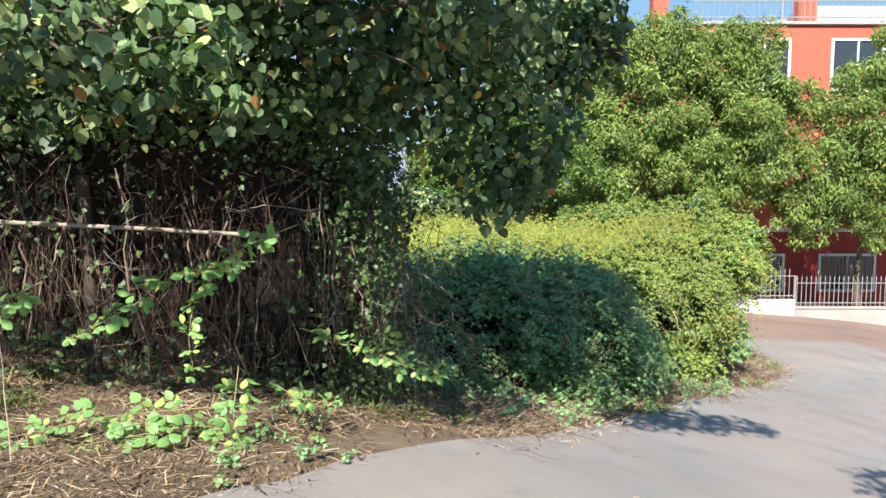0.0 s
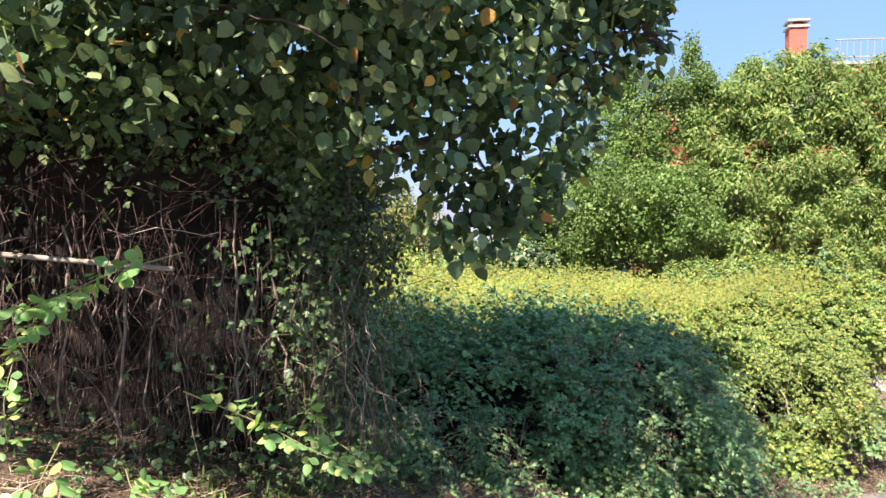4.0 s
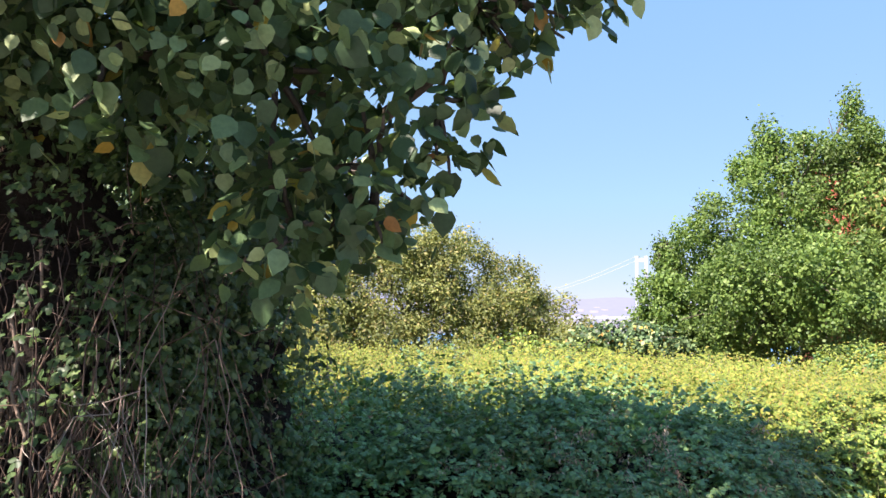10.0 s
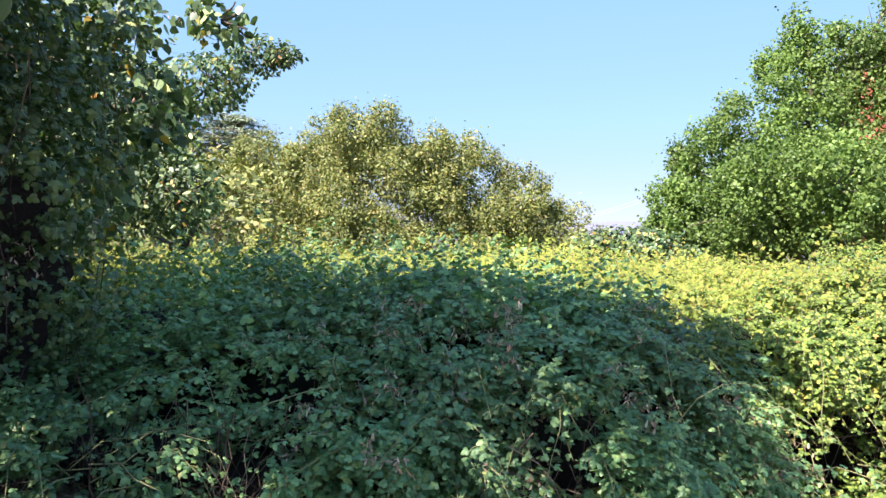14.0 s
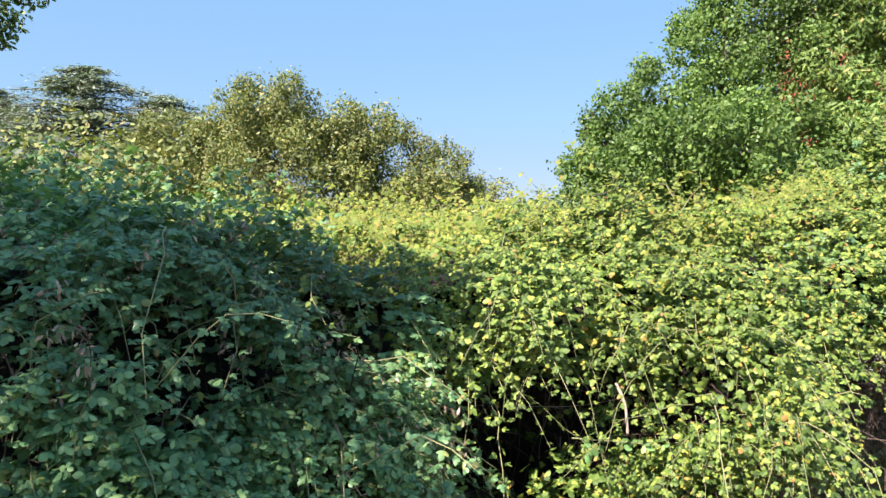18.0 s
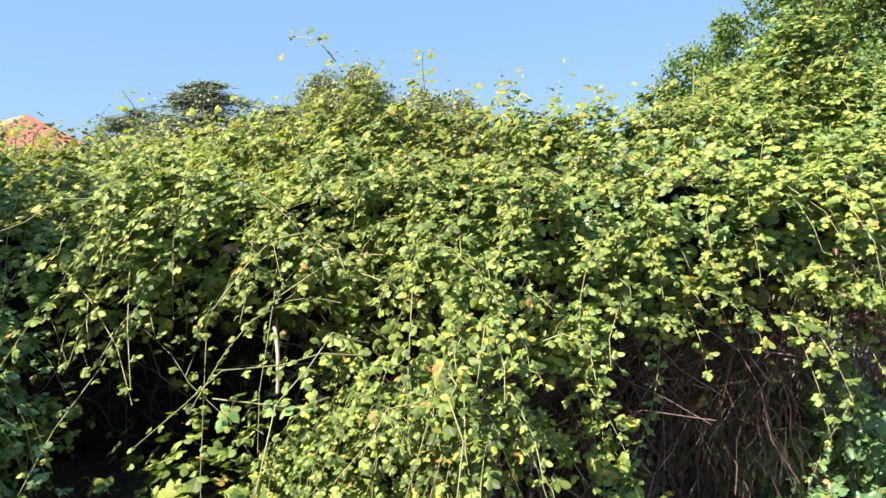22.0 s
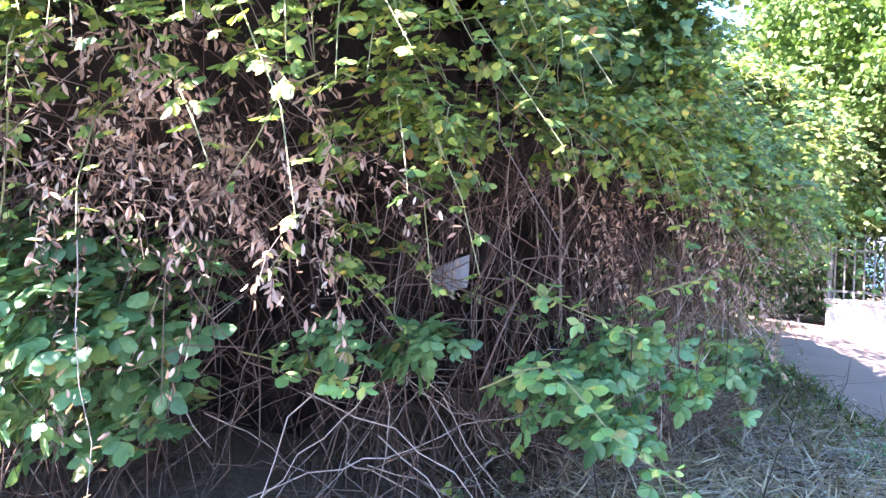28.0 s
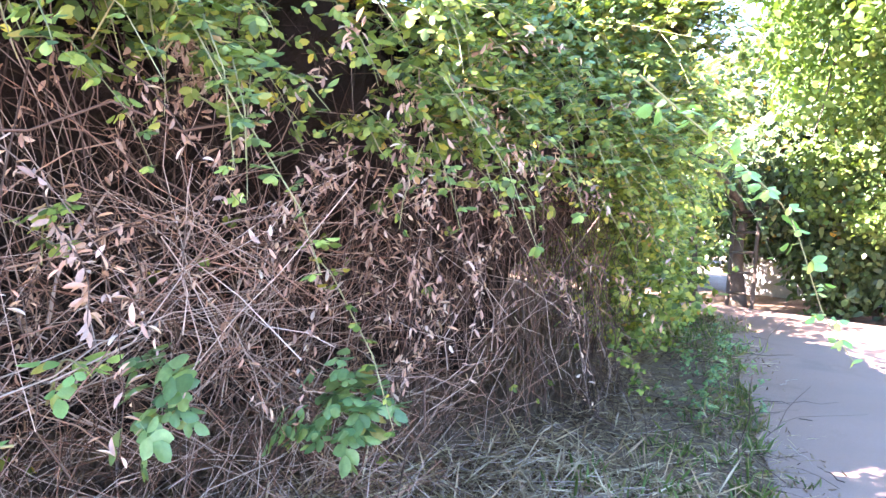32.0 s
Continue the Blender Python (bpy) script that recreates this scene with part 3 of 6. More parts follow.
def face(s, v, depth=0.0, rough=1.0, swell=False):
    """Points and outward normals on the thicket's front: s along its foot, v from 0 at the ground to 1 at the crest."""
    B, N = at_arc(s)
    g = height(B[:, 0], B[:, 1])
    slack = np.interp(s, [S_VINE, S_VINE + 1.0, S_BEND - 0.6, S_BEND + 0.6], [0.3, 1.0, 1.0, 0.0])
    steep = np.interp(v, [0, 0.25, 0.6, 0.85, 1.0], [-0.22, -0.08, 0.18, 0.10, -0.5])
    lean = np.interp(v, [0, 0.25, 0.6, 0.85, 1.0], [-0.14, -0.08, -0.3, -0.85, -1.6])
    o = (steep - 0.27) * (1 - slack) + (lean - 0.1) * slack
    C = B + N * -1.0
    top = crest(C[:, 0], C[:, 1])
    z = g + (top - g) * v
    P = np.column_stack([B + N * o[:, None], z])
    lump = (0.28 * fbm(P, 0.95, 31) + 0.36 * (1 - 0.5 * slack) * vnoise(P, 2.1, 35)) * np.clip((1.08 - v) / 0.35, 0.2, 1)
    up = np.clip(v * 1.5 - 0.75, 0, 1) * (1 - slack) + slack * np.clip(v * 0.9, 0.15, 0.85)
    n3 = unit(np.column_stack([N * (1 - 0.8 * up)[:, None], up]))
    P = P + n3 * (rough * lump - depth)[:, None]
    return (P, n3, lump) if swell else (P, n3)


def bare(s, v, P):
    """0 where leaves are full, 1 where only canes show."""
    dry = np.clip((s - S_DRY + 0.35) / 0.35, 0, 1)
    low = np.clip((np.interp(s, [S_DRY - 0.35, S_DRY, S_DRY + 0.6, S_DRY2, S_END], [0.25, 0.5, 0.62, 0.63, 0.58]) + 0.05 * vnoise(P, 1.3, 41) - v) / 0.08, 0, 1)
    hole = np.clip((vnoise(P, 1.5, 44) - 0.4) * 4, 0, 1) * np.clip((0.62 - v) * 4, 0, 1) * (s > S_BEND)
    foot = np.clip((s - S_BEND + 0.5) / 0.2, 0, 1) * np.clip((S_BEND + 0.8 - s) / 0.3, 0, 1) * np.clip((0.32 + 0.12 * vnoise(P, 2.0, 43) - v) / 0.08, 0, 1)
    return np.maximum(np.maximum(dry * low * 0.993, hole * 0.96), foot * 0.8)


shaded = thing("bramble_bush", "dark green shaded bramble mound arching over the road verge", "bush", (0.6, 5.6, float(height(0.6, 5.6))))
hedge = thing("bramble_hedge", "tall sunlit bramble hedge with yellowing leaves and bare canes below", "hedge", (4.0, 10.4, float(height(4.0, 10.4))))
field = thing("bramble_field", "flat yellow-green bramble scrub filling the plot", "scrub", (-1.0, 12.0, float(height(-1.0, 12.0))))
for ob in (shaded, hedge, field):
    ob.matrix_world = Matrix.Translation(ob.location)


def child(name, me, parent, label="", kind=""):
    """A part whose mesh is given in world metres."""
    ob = under(name, me, parent, label)
    ob.matrix_parent_inverse = Matrix.Translation(-Vector(parent.location))
    if kind:
        tagged(ob, kind=kind)
    return ob


# twig sheet behind the leaves, near black for the shade inside
def hollow(s, v):
    return 0.85 * np.clip((s - S_DRY + 0.15) / 0.6, 0, 1) * np.clip((0.64 - v) / 0.3, 0, 1)


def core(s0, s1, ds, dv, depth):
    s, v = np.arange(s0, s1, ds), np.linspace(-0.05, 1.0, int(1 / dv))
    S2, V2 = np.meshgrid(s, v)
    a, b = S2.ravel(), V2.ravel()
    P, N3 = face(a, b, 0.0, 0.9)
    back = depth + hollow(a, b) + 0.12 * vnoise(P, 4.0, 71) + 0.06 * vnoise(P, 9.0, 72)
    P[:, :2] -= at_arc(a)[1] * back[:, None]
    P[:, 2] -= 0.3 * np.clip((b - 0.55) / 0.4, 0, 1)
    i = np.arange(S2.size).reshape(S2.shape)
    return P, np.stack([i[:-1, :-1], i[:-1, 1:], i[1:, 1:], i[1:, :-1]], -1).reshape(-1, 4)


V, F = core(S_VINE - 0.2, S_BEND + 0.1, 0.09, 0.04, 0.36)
child("shade_core", mesh("shade_core", V, F, M_CORE, True), shaded)
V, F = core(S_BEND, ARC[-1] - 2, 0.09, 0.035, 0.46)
child("shade_core", mesh("shade_core", V, F, M_CORE, True), hedge)
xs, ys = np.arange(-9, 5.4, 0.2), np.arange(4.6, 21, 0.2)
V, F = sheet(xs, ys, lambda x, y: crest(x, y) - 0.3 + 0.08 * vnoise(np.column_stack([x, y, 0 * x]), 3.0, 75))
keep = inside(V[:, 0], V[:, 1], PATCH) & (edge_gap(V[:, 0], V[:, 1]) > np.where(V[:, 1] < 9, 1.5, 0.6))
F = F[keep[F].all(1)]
child("shade_core", mesh("shade_core", V, F, M_CORE, True), field)


LAYERED = unit(0.55 * TO_SUN + np.array([0, 0, 0.55]))     # leaves lie in tilted layers


def sprays(P0, N3, length, size, per, tmpl, rise=0.55, sag=0.75, light=None, wild=0.36, out=0.35):
    """Arching shoots with leaves set alternately along them. Returns leaf arrays and stem arrays."""
    n = len(P0)
    D = unit(0.8 * N3 + rise * np.array([0, 0, 1.0]) + 0.55 * rand_dirs(n))
    L = length * rng.uniform(0.6, 1.35, n)
    lines = arcs(P0, D, L, sag * rng.uniform(0.5, 1.5, n), 6, 0.04)
    u = np.linspace(0.12, 0.99, per)
    k = np.minimum((u * 5).astype(int), 4)
    f = (u * 5 - k)[None, :, None]
    P = lines[:, k] * (1 - f) + lines[:, k + 1] * f
    T = unit(lines[:, k + 1] - lines[:, k])
    side = np.cross(T, 0.4 * N3[:, None, :] + np.array([0, 0, 0.5]))
    alt = np.where(np.arange(per) % 2 == 0, 1.0, -1.0)[None, :, None]
    fwd = 0.45 * T + alt * unit(side) + 0.35 * rng.normal(size=T.shape) - np.array([0, 0, 0.25])
    up = 0.85 * (LAYERED if light is None else light) + out * N3[:, None, :] + wild * rng.normal(size=T.shape)
    S = size * (1.15 - 0.45 * u[None]) * rng.uniform(0.75, 1.25, (n, per))
    leaf = scatter(tmpl, P.reshape(-1, 3), frames(up.reshape(-1, 3), fwd.reshape(-1, 3)), S.ravel())
    return leaf, (lines, rng.uniform(0.0018, 0.0032, n))


def face_points(n, s0, s1, vmin=0.02, vmax=1.02, thin=True):
    """Places where leaf masses swell out of the face; the hollows between them stay open."""
    s, v = rng.uniform(s0, s1, n), rng.uniform(vmin, vmax, n)
    P, N3, lump = face(s, v, swell=True)
    mass = np.where(s < S_BEND, 0.4, 0.55) * lump + 0.24 * vnoise(P, 3.4, 46) + 0.12 * vnoise(P, 7.0, 47)
    gap = np.clip((np.where(s < S_BEND, 0.04, 0.1) - mass) / 0.05, 0, 0.98)
    gap = gap * np.clip((1.02 - v) / 0.38, 0.05, 1) * np.interp(s, [S_DRY, S_DRY2], [1.0, 0.15])
    ok = rng.random(n) > (np.maximum(bare(s, v, P), gap) if thin else gap)
    return P[ok], N3[ok]


def clump_points(n, per, s0, s1, vmin=0.03, vmax=1.04, spread=0.085):
    """Places gathered into rounded leaf masses, with normals that follow each mass."""
    P, N3 = face_points(n, s0, s1, vmin, vmax)
    m = len(P)
    size = rng.uniform(0.6, 1.4, m)
    J = rng.normal(size=(m, per, 3)) * spread * size[:, None, None]
    out = (J * N3[:, None, :]).sum(2, keepdims=True)
    J = J + N3[:, None, :] * (np.abs(out) - out)
    swell = (0.16 * size)[:, None] * np.exp(-(J ** 2).sum(2) / (2 * (1.5 * spread * size[:, None]) ** 2))
    Q = P[:, None, :] + J + N3[:, None, :] * (swell[..., None] - 0.10)
    M = unit(N3[:, None, :] * 0.8 + J / (1.3 * spread))
    return Q.reshape(-1, 3), M.reshape(-1, 3)


def face_leaves(n, s0, s1, size, tmpl, lift=0.07, sink=0.06):
    P, N3 = face_points(n, s0, s1)
    P = P + N3 * (rng.normal(size=len(P)) * lift - sink)[:, None]
    return leaves(tmpl, P, N3, size, up=0.6, out=0.8, wild=0.5, hang=0.7)


def hanging(n, s0, s1, vmin, vmax, size, per=14, length=0.45):
    """Long tips that arch out of the face and hang down in strings of leaves."""
    P, N3 = face_points(n, s0, s1, vmin, vmax, False)
    return sprays(P - 0.05 * N3, N3, length, size, per, T_BRAMBLE3, 0.05, 1.05)


def mixed_sprays(P, N3, length, size, per, rise, sag, light=None, wild=0.36):
    """Sprays in two leaf forms."""
    h = len(P) // 2
    a, st = sprays(P[:h], N3[:h], length, size, per, T_BRAMBLE3, rise, sag, light, wild)
    b, st2 = sprays(P[h:], N3[h:], length, size, per, T_BRAMBLE5, rise, sag, light, wild)
    return [a, b], (np.concatenate([st[0], st2[0]]), np.concatenate([st[1], st2[1]]))


def clothe(parent, s0, s1, n_leaf, n_spray, size, mat, base, n_hang, light=None, wild=0.36, long=0.17):
    P, N3 = clump_points(n_spray // 7, 7, s0, s1)
    la, st = mixed_sprays(P - 0.10 * N3, N3, long, size, 8, 0.45, 0.85, light, wild)
    P, N3 = face_points(n_spray // 4, s0, s1, 0.12)
    lb, st2 = sprays(P - 0.06 * N3, N3, 0.42, size * 1.12, 11, T_BRAMBLE5, 0.4, 0.95, light, 0.26)
    lc, st3 = hanging(n_hang, s0, min(s1, S_DRY + 0.2), 0.45, 0.9, size * 0.85)
    V, F = joined([face_leaves(n_leaf, s0, s1, size, base), *la, lb, lc])
    child("foliage", mesh("foliage", V, F, mat), parent, kind="stuff")
    V, F = tubes(np.concatenate([st[0], st2[0], st3[0]])[:, [0, 2, 4, 5]], np.concatenate([st[1], st2[1], st3[1]]), 3)
    child("shoot_stem", mesh("shoot_stem", V, F, M_GREENCANE), parent, kind="stuff")


def long_shoots(parent, n, s0, s1, vmin, vmax, length, size, per, mat):
    """Whole canes of last spring lying over the face, leafy from end to end."""
    s, v = rng.uniform(s0, s1, n), rng.uniform(vmin, vmax, n)
    P, N3 = face(s, v, 0.02)
    N = at_arc(s)[1]
    T = np.column_stack([N[:, 1], -N[:, 0], 0 * s]) * rng.normal(0, 1.0, n)[:, None]
    (V, F), st = sprays(P, unit(N3 * 0.7 + T), length, size, per, T_BRAMBLE3, 0.35, 0.8, np.array([0, -0.15, 1.0]), 0.3)
    child("foliage", mesh("foliage", V, F, mat), parent, kind="stuff")
    V, F = tubes(st[0], st[1] * 1.15, 4, 0.5)
    child("shoot_stem", mesh("shoot_stem", V, F, M_GREENCANE, True), parent, kind="stuff")


long_shoots(shaded, 120, S_VINE + 0.5, S_BEND, 0.1, 0.85, 0.75, 0.058, 20, M_BRAMBLE_SHADE)
long_shoots(hedge, 26, S_BEND, S_DRY - 0.2, 0.45, 0.95, 0.6, 0.06, 16, M_BRAMBLE)
clothe(shaded, S_VINE - 0.3, S_BEND + 0.25, 2000, 3400, 0.064, M_BRAMBLE_SHADE, T_BRAMBLE3, 20, np.array([0.1, -0.1, 1.0]), 0.34, 0.24)
clothe(hedge, S_BEND, S_END, 4500, 6500, 0.057, M_BRAMBLE, T_BRAMBLE3, 26)
P, N3 = face_points(800, S_BEND + 0.2, S_END, 0.8, 1.12, False)
(V, F), st = sprays(P - 0.12 * N3, N3, 0.3, 0.056, 9, T_BRAMBLE5)
child("foliage", mesh("foliage", V, F, M_BRAMBLE), hedge, kind="stuff")
P, N3 = face_points(420, S_VINE + 0.8, S_BEND - 0.3, 0.03, 0.55, False)
(V, F), st = sprays(P - 0.05 * N3, N3, 0.34, 0.075, 9, T_BRAMBLE3, 0.5, 0.6, np.array([0, 0, 1.0]), 0.45)
child("foliage", mesh("foliage", V, F, M_BRAMBLE_SHADE), shaded, kind="stuff")
P, N3 = face_points(900, S_DRY2 - 0.3, S_END, 0.78, 1.12, False)
(V, F), st = sprays(P - 0.10 * N3, N3, 0.34, 0.076, 9, T_BRAMBLE3)
child("foliage", mesh("foliage", V, F, M_BRAMBLE_SHADE), hedge, kind="stuff")
P, N3 = face_points(1500, S_DRY2 - 0.2, S_END, 0.76, 1.16, False)
la, st = mixed_sprays(P - 0.05 * N3, N3, 0.25, 0.07, 8, 0.5, 0.45)
V, F = joined(la)
child("foliage", mesh("foliage", V, F, M_BRAMBLE), hedge, kind="stuff")
# dim leaves deep between the masses
def deep_leaves(parent, n, s0, s1, mat, vmin=0.08, near=0.2):
    s, v = rng.uniform(s0, s1, n), rng.uniform(vmin, 0.98, n)
    P, N3 = face(s, v, rng.uniform(near, near + 0.22, n))
    ok = rng.random(n) > np.clip(bare(s, v, P), 0, 0.97) * (v < 0.7)
    V, F = leaves(T_BRAMBLE_FAR, P[ok], N3[ok], 0.07, up=0.5, out=0.6, wild=0.7, hang=0.6)
    child("foliage", mesh("foliage", V, F, mat), parent, kind="stuff")


deep_leaves(shaded, 800, S_VINE - 0.2, S_BEND + 0.1, M_BRAMBLE_SHADE)
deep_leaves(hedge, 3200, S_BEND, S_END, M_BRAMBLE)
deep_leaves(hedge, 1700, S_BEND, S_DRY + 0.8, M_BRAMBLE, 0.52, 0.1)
deep_leaves(hedge, 5000, S_DRY + 0.3, S_END, M_BRAMBLE_SHADE, 0.72, 0.03)
# thin young tips standing above the crest
P, N3 = face_points(110, S_BEND + 0.3, S_END, 0.97, 1.06, False)
(V, F), st = sprays(P, N3 * 0.2 + [0, 0, 0.9], 0.28, 0.036, 9, T_BRAMBLE_FAR, 0.8, 0.3)
child("foliage", mesh("foliage", V, F, M_BRAMBLE), hedge, kind="stuff")
V, F = tubes(st[0], st[1], 3)
child("shoot_stem", mesh("shoot_stem", V, F, M_GREENCANE), hedge, kind="stuff")
V, F = face_leaves(5000, S_END, ARC[-1] - 1, 0.11, T_BRAMBLE_FAR)
child("foliage", mesh("foliage", V, F, M_BRAMBLE), hedge, kind="stuff")

# top of the scrub
n = 190000
x, y = rng.uniform(-9, 5.2, n), rng.uniform(4.8, 20.5, n)
gap = edge_gap(x, y)
near = np.clip(1.25 - np.hypot(x - 2.5, y - 9) / 10, 0.2, 1)
ok = inside(x, y, PATCH) & (gap > np.interp(y, [7.6, 8.6], [1.05, 0.55])) & (rng.random(n) < near)
x, y = x[ok], y[ok]
far = np.hypot(x - 2.5, y - 6)
P = np.column_stack([x, y, crest(x, y) + 0.11 * rng.normal(size=len(x)) - 0.05])
up3 = np.tile([0, 0, 1.0], (len(P), 1))
# the shaded mound's top takes the shade-tinted leaf copy
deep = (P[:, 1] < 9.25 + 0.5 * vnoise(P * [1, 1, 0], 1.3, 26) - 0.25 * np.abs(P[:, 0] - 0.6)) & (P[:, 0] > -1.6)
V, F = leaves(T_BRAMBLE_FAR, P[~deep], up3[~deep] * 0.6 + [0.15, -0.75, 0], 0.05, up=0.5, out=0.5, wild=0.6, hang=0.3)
child("foliage", mesh("foliage", V, F, M_BRAMBLE_SUNLIT), field, kind="stuff")
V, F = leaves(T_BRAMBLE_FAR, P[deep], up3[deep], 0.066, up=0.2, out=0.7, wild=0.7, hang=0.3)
child("foliage", mesh("foliage", V, F, M_BRAMBLE_SHADE), shaded, kind="stuff")
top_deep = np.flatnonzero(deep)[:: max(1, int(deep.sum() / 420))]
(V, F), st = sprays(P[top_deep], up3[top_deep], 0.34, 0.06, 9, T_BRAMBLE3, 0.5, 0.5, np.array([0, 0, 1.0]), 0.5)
child("foliage", mesh("foliage", V, F, M_BRAMBLE_SHADE), shaded, kind="stuff")
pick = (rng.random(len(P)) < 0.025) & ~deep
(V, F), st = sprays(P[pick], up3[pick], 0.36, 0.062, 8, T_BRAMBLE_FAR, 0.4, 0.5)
child("foliage", mesh("foliage", V, F, M_BRAMBLE_SUNLIT), field, kind="stuff")
V, F = tubes(st[0][:, [0, 2, 5]], st[1] * 1.3, 3)
child("shoot_stem", mesh("shoot_stem", V, F, M_GREENCANE), field, kind="stuff")

# a bleached stem in a gap of the sunlit face
for line, r in (([(2.98, 9.63, -0.26), (3.03, 9.6, -0.35), (3.05, 9.58, -0.48)], 0.008),):
    V, F = tubes(smooth_line(line, 5)[None], [r], 7, 0.8)
    child("stem", mesh("stem", V, F, M_PALECANE, True), hedge, "thick bleached bramble stem")

# forked old stems standing before the dry canes
for line, r in (([(4.29, 13.51, -0.97), (4.31, 13.51, -0.88), (4.32, 13.49, -0.67), (4.33, 13.48, -0.48), (4.35, 13.45, -0.38), (4.37, 13.41, -0.25), (4.34, 13.43, -0.14)], 0.0075),
                ([(4.32, 13.49, -0.67), (4.33, 13.54, -0.55), (4.38, 13.59, -0.42), (4.41, 13.64, -0.26)], 0.005),
                ([(4.33, 13.47, -0.46), (4.36, 13.52, -0.41), (4.42, 13.56, -0.27), (4.44, 13.59, -0.13)], 0.006),
                ([(4.26, 14.03, -0.94), (4.26, 14.06, -0.8), (4.3, 14.13, -0.68), (4.29, 14.16, -0.63)], 0.005),
                ([(4.46, 13.59, -1.1), (4.38, 13.58, -0.91), (4.33, 13.59, -0.71), (4.33, 13.57, -0.57)], 0.004)):
    V, F = tubes(smooth_line(line, 5)[None], [r], 7, 0.6)
    child("stem", mesh("stem", V, F, M_PALECANE, True), hedge, "forked bleached bramble stem")

# bare canes in the hollows under the hedge
def cane_lines(n, s0, s1, vlo, vhi, back, lmin, lmax, k=7, front=0.02):
    s, v = rng.uniform(s0, s1, n), rng.uniform(vlo, vhi, n)
    P, N3 = face(s, v, rng.uniform(front, back, n), 0.9)
    B, N = at_arc(s)
    T = np.column_stack([N[:, 1], -N[:, 0]])
    a = rng.normal(size=n) * 0.75
    D = unit(np.column_stack([T * np.sin(a)[:, None] + N * rng.normal(size=n)[:, None] * 0.28, np.cos(a) * np.where(rng.random(n) < 0.5, 1, -1)]))
    L = rng.uniform(lmin, lmax, n)
    return arcs(P - D * (L * 0.5)[:, None], D, L, rng.uniform(-0.15, 0.45, n), k, 0.05)


lines = cane_lines(2300, S_DRY - 0.2, S_END, 0.0, 0.75, 0.75, 0.5, 1.3, front=0.2)
V, F = tubes(lines, rng.uniform(0.001, 0.003, len(lines)), 3, 0.6)
child("cane", mesh("cane", V, F, M_CANE), hedge, kind="stuff")
lines = cane_lines(500, S_BEND - 0.8, S_DRY, 0.0, 0.5, 0.5, 0.4, 1.0)
V, F = tubes(lines, rng.uniform(0.0015, 0.004, len(lines)), 3, 0.6)
child("cane", mesh("cane", V, F, M_CANE), hedge, kind="stuff")
lines = cane_lines(420, S_VINE, S_BEND, 0.0, 0.5, 0.35, 0.4, 0.9)
V, F = tubes(lines, rng.uniform(0.0015, 0.004, len(lines)), 3, 0.6)
child("cane", mesh("cane", V, F, M_CANE), shaded, kind="stuff")
n = 46
s, v = rng.uniform(S_DRY2 - 0.4, S_END - 0.5, n), rng.uniform(0.08, 0.36, n)
P, N3 = face(s, v, 0.3, 0.9)
B, N = at_arc(s)
T = np.column_stack([N[:, 1], -N[:, 0]]) * np.where(rng.random(n) < 0.5, 1, -1)[:, None]
D = unit(np.column_stack([N * rng.uniform(-0.1, 0.3, n)[:, None] + T * rng.uniform(0.2, 1.0, n)[:, None], rng.uniform(-0.5, 0.35, n)]))
for line in arcs(P, D, rng.uniform(0.35, 0.8, n), rng.uniform(0.2, 0.6, n), 9, 0.03):
    line[:, 2] = np.maximum(line[:, 2], height(line[:, 0], line[:, 1]) + 0.015)
    V, F = tubes(line[None], [rng.uniform(0.0014, 0.0028)], 5, 0.5)
    child("cane", mesh("cane", V, F, M_PALECANE, True), hedge)
# canes arching down together out of the leafy roof
n = 420
s, v = rng.normal(S_DRY + 1.0, 0.55, n).clip(S_DRY - 0.1, S_DRY2 + 0.3), rng.uniform(0.45, 0.68, n)
P, N3 = face(s, v, rng.uniform(0.25, 0.7, n), 0.9)
B, N = at_arc(s)
T = np.column_stack([N[:, 1], -N[:, 0]])
D = unit(np.column_stack([T * rng.normal(0.2, 0.8, n)[:, None] + N * rng.uniform(-0.1, 0.35, n)[:, None], -rng.uniform(0.3, 1.0, n)]))
lines = arcs(P, D, rng.uniform(0.35, 0.9, n), rng.uniform(-0.2, 0.6, n), 8, 0.06)
lines[..., 2] = np.maximum(lines[..., 2], height(lines[..., 0].ravel(), lines[..., 1].ravel()).reshape(lines.shape[:2]) + 0.01)
V, F = tubes(lines, rng.uniform(0.0008, 0.0018, n), 3, 0.6)
child("cane", mesh("cane", V, F, M_CANE), hedge, kind="stuff")
# a heap of broken canes at the foot of the dry flank
n = 900
s, v = rng.normal(arc_of(4.35, 14.7), 0.7, n), rng.uniform(0.0, 0.46, n)
P, N3 = face(s, v, rng.uniform(0.0, 0.45, n), 0.9)
B, N = at_arc(s)
T = np.column_stack([N[:, 1], -N[:, 0]])
a = rng.normal(size=n) * 0.6 + np.where(rng.random(n) < 0.5, 0.5, 2.4)
D = unit(np.column_stack([T * np.cos(a)[:, None] + N * rng.normal(size=n)[:, None] * 0.3, np.sin(a)]))
L = rng.uniform(0.3, 1.0, n)
lines = arcs(P - D * (L * 0.5)[:, None], D, L, rng.uniform(-0.1, 0.3, n), 6, 0.05)
lines[..., 2] = np.maximum(lines[..., 2], height(lines[..., 0].ravel(), lines[..., 1].ravel()).reshape(lines.shape[:2]) + 0.01)
r = rng.uniform(0.001, 0.0026, n)
V, F = tubes(lines[:500], r[:500], 3, 0.5)
child("cane", mesh("cane", V, F, M_RUSTCANE), hedge, kind="stuff")
V, F = tubes(lines[500:], r[500:], 3, 0.5)
child("cane", mesh("cane", V, F, M_PALECANE), hedge, kind="stuff")
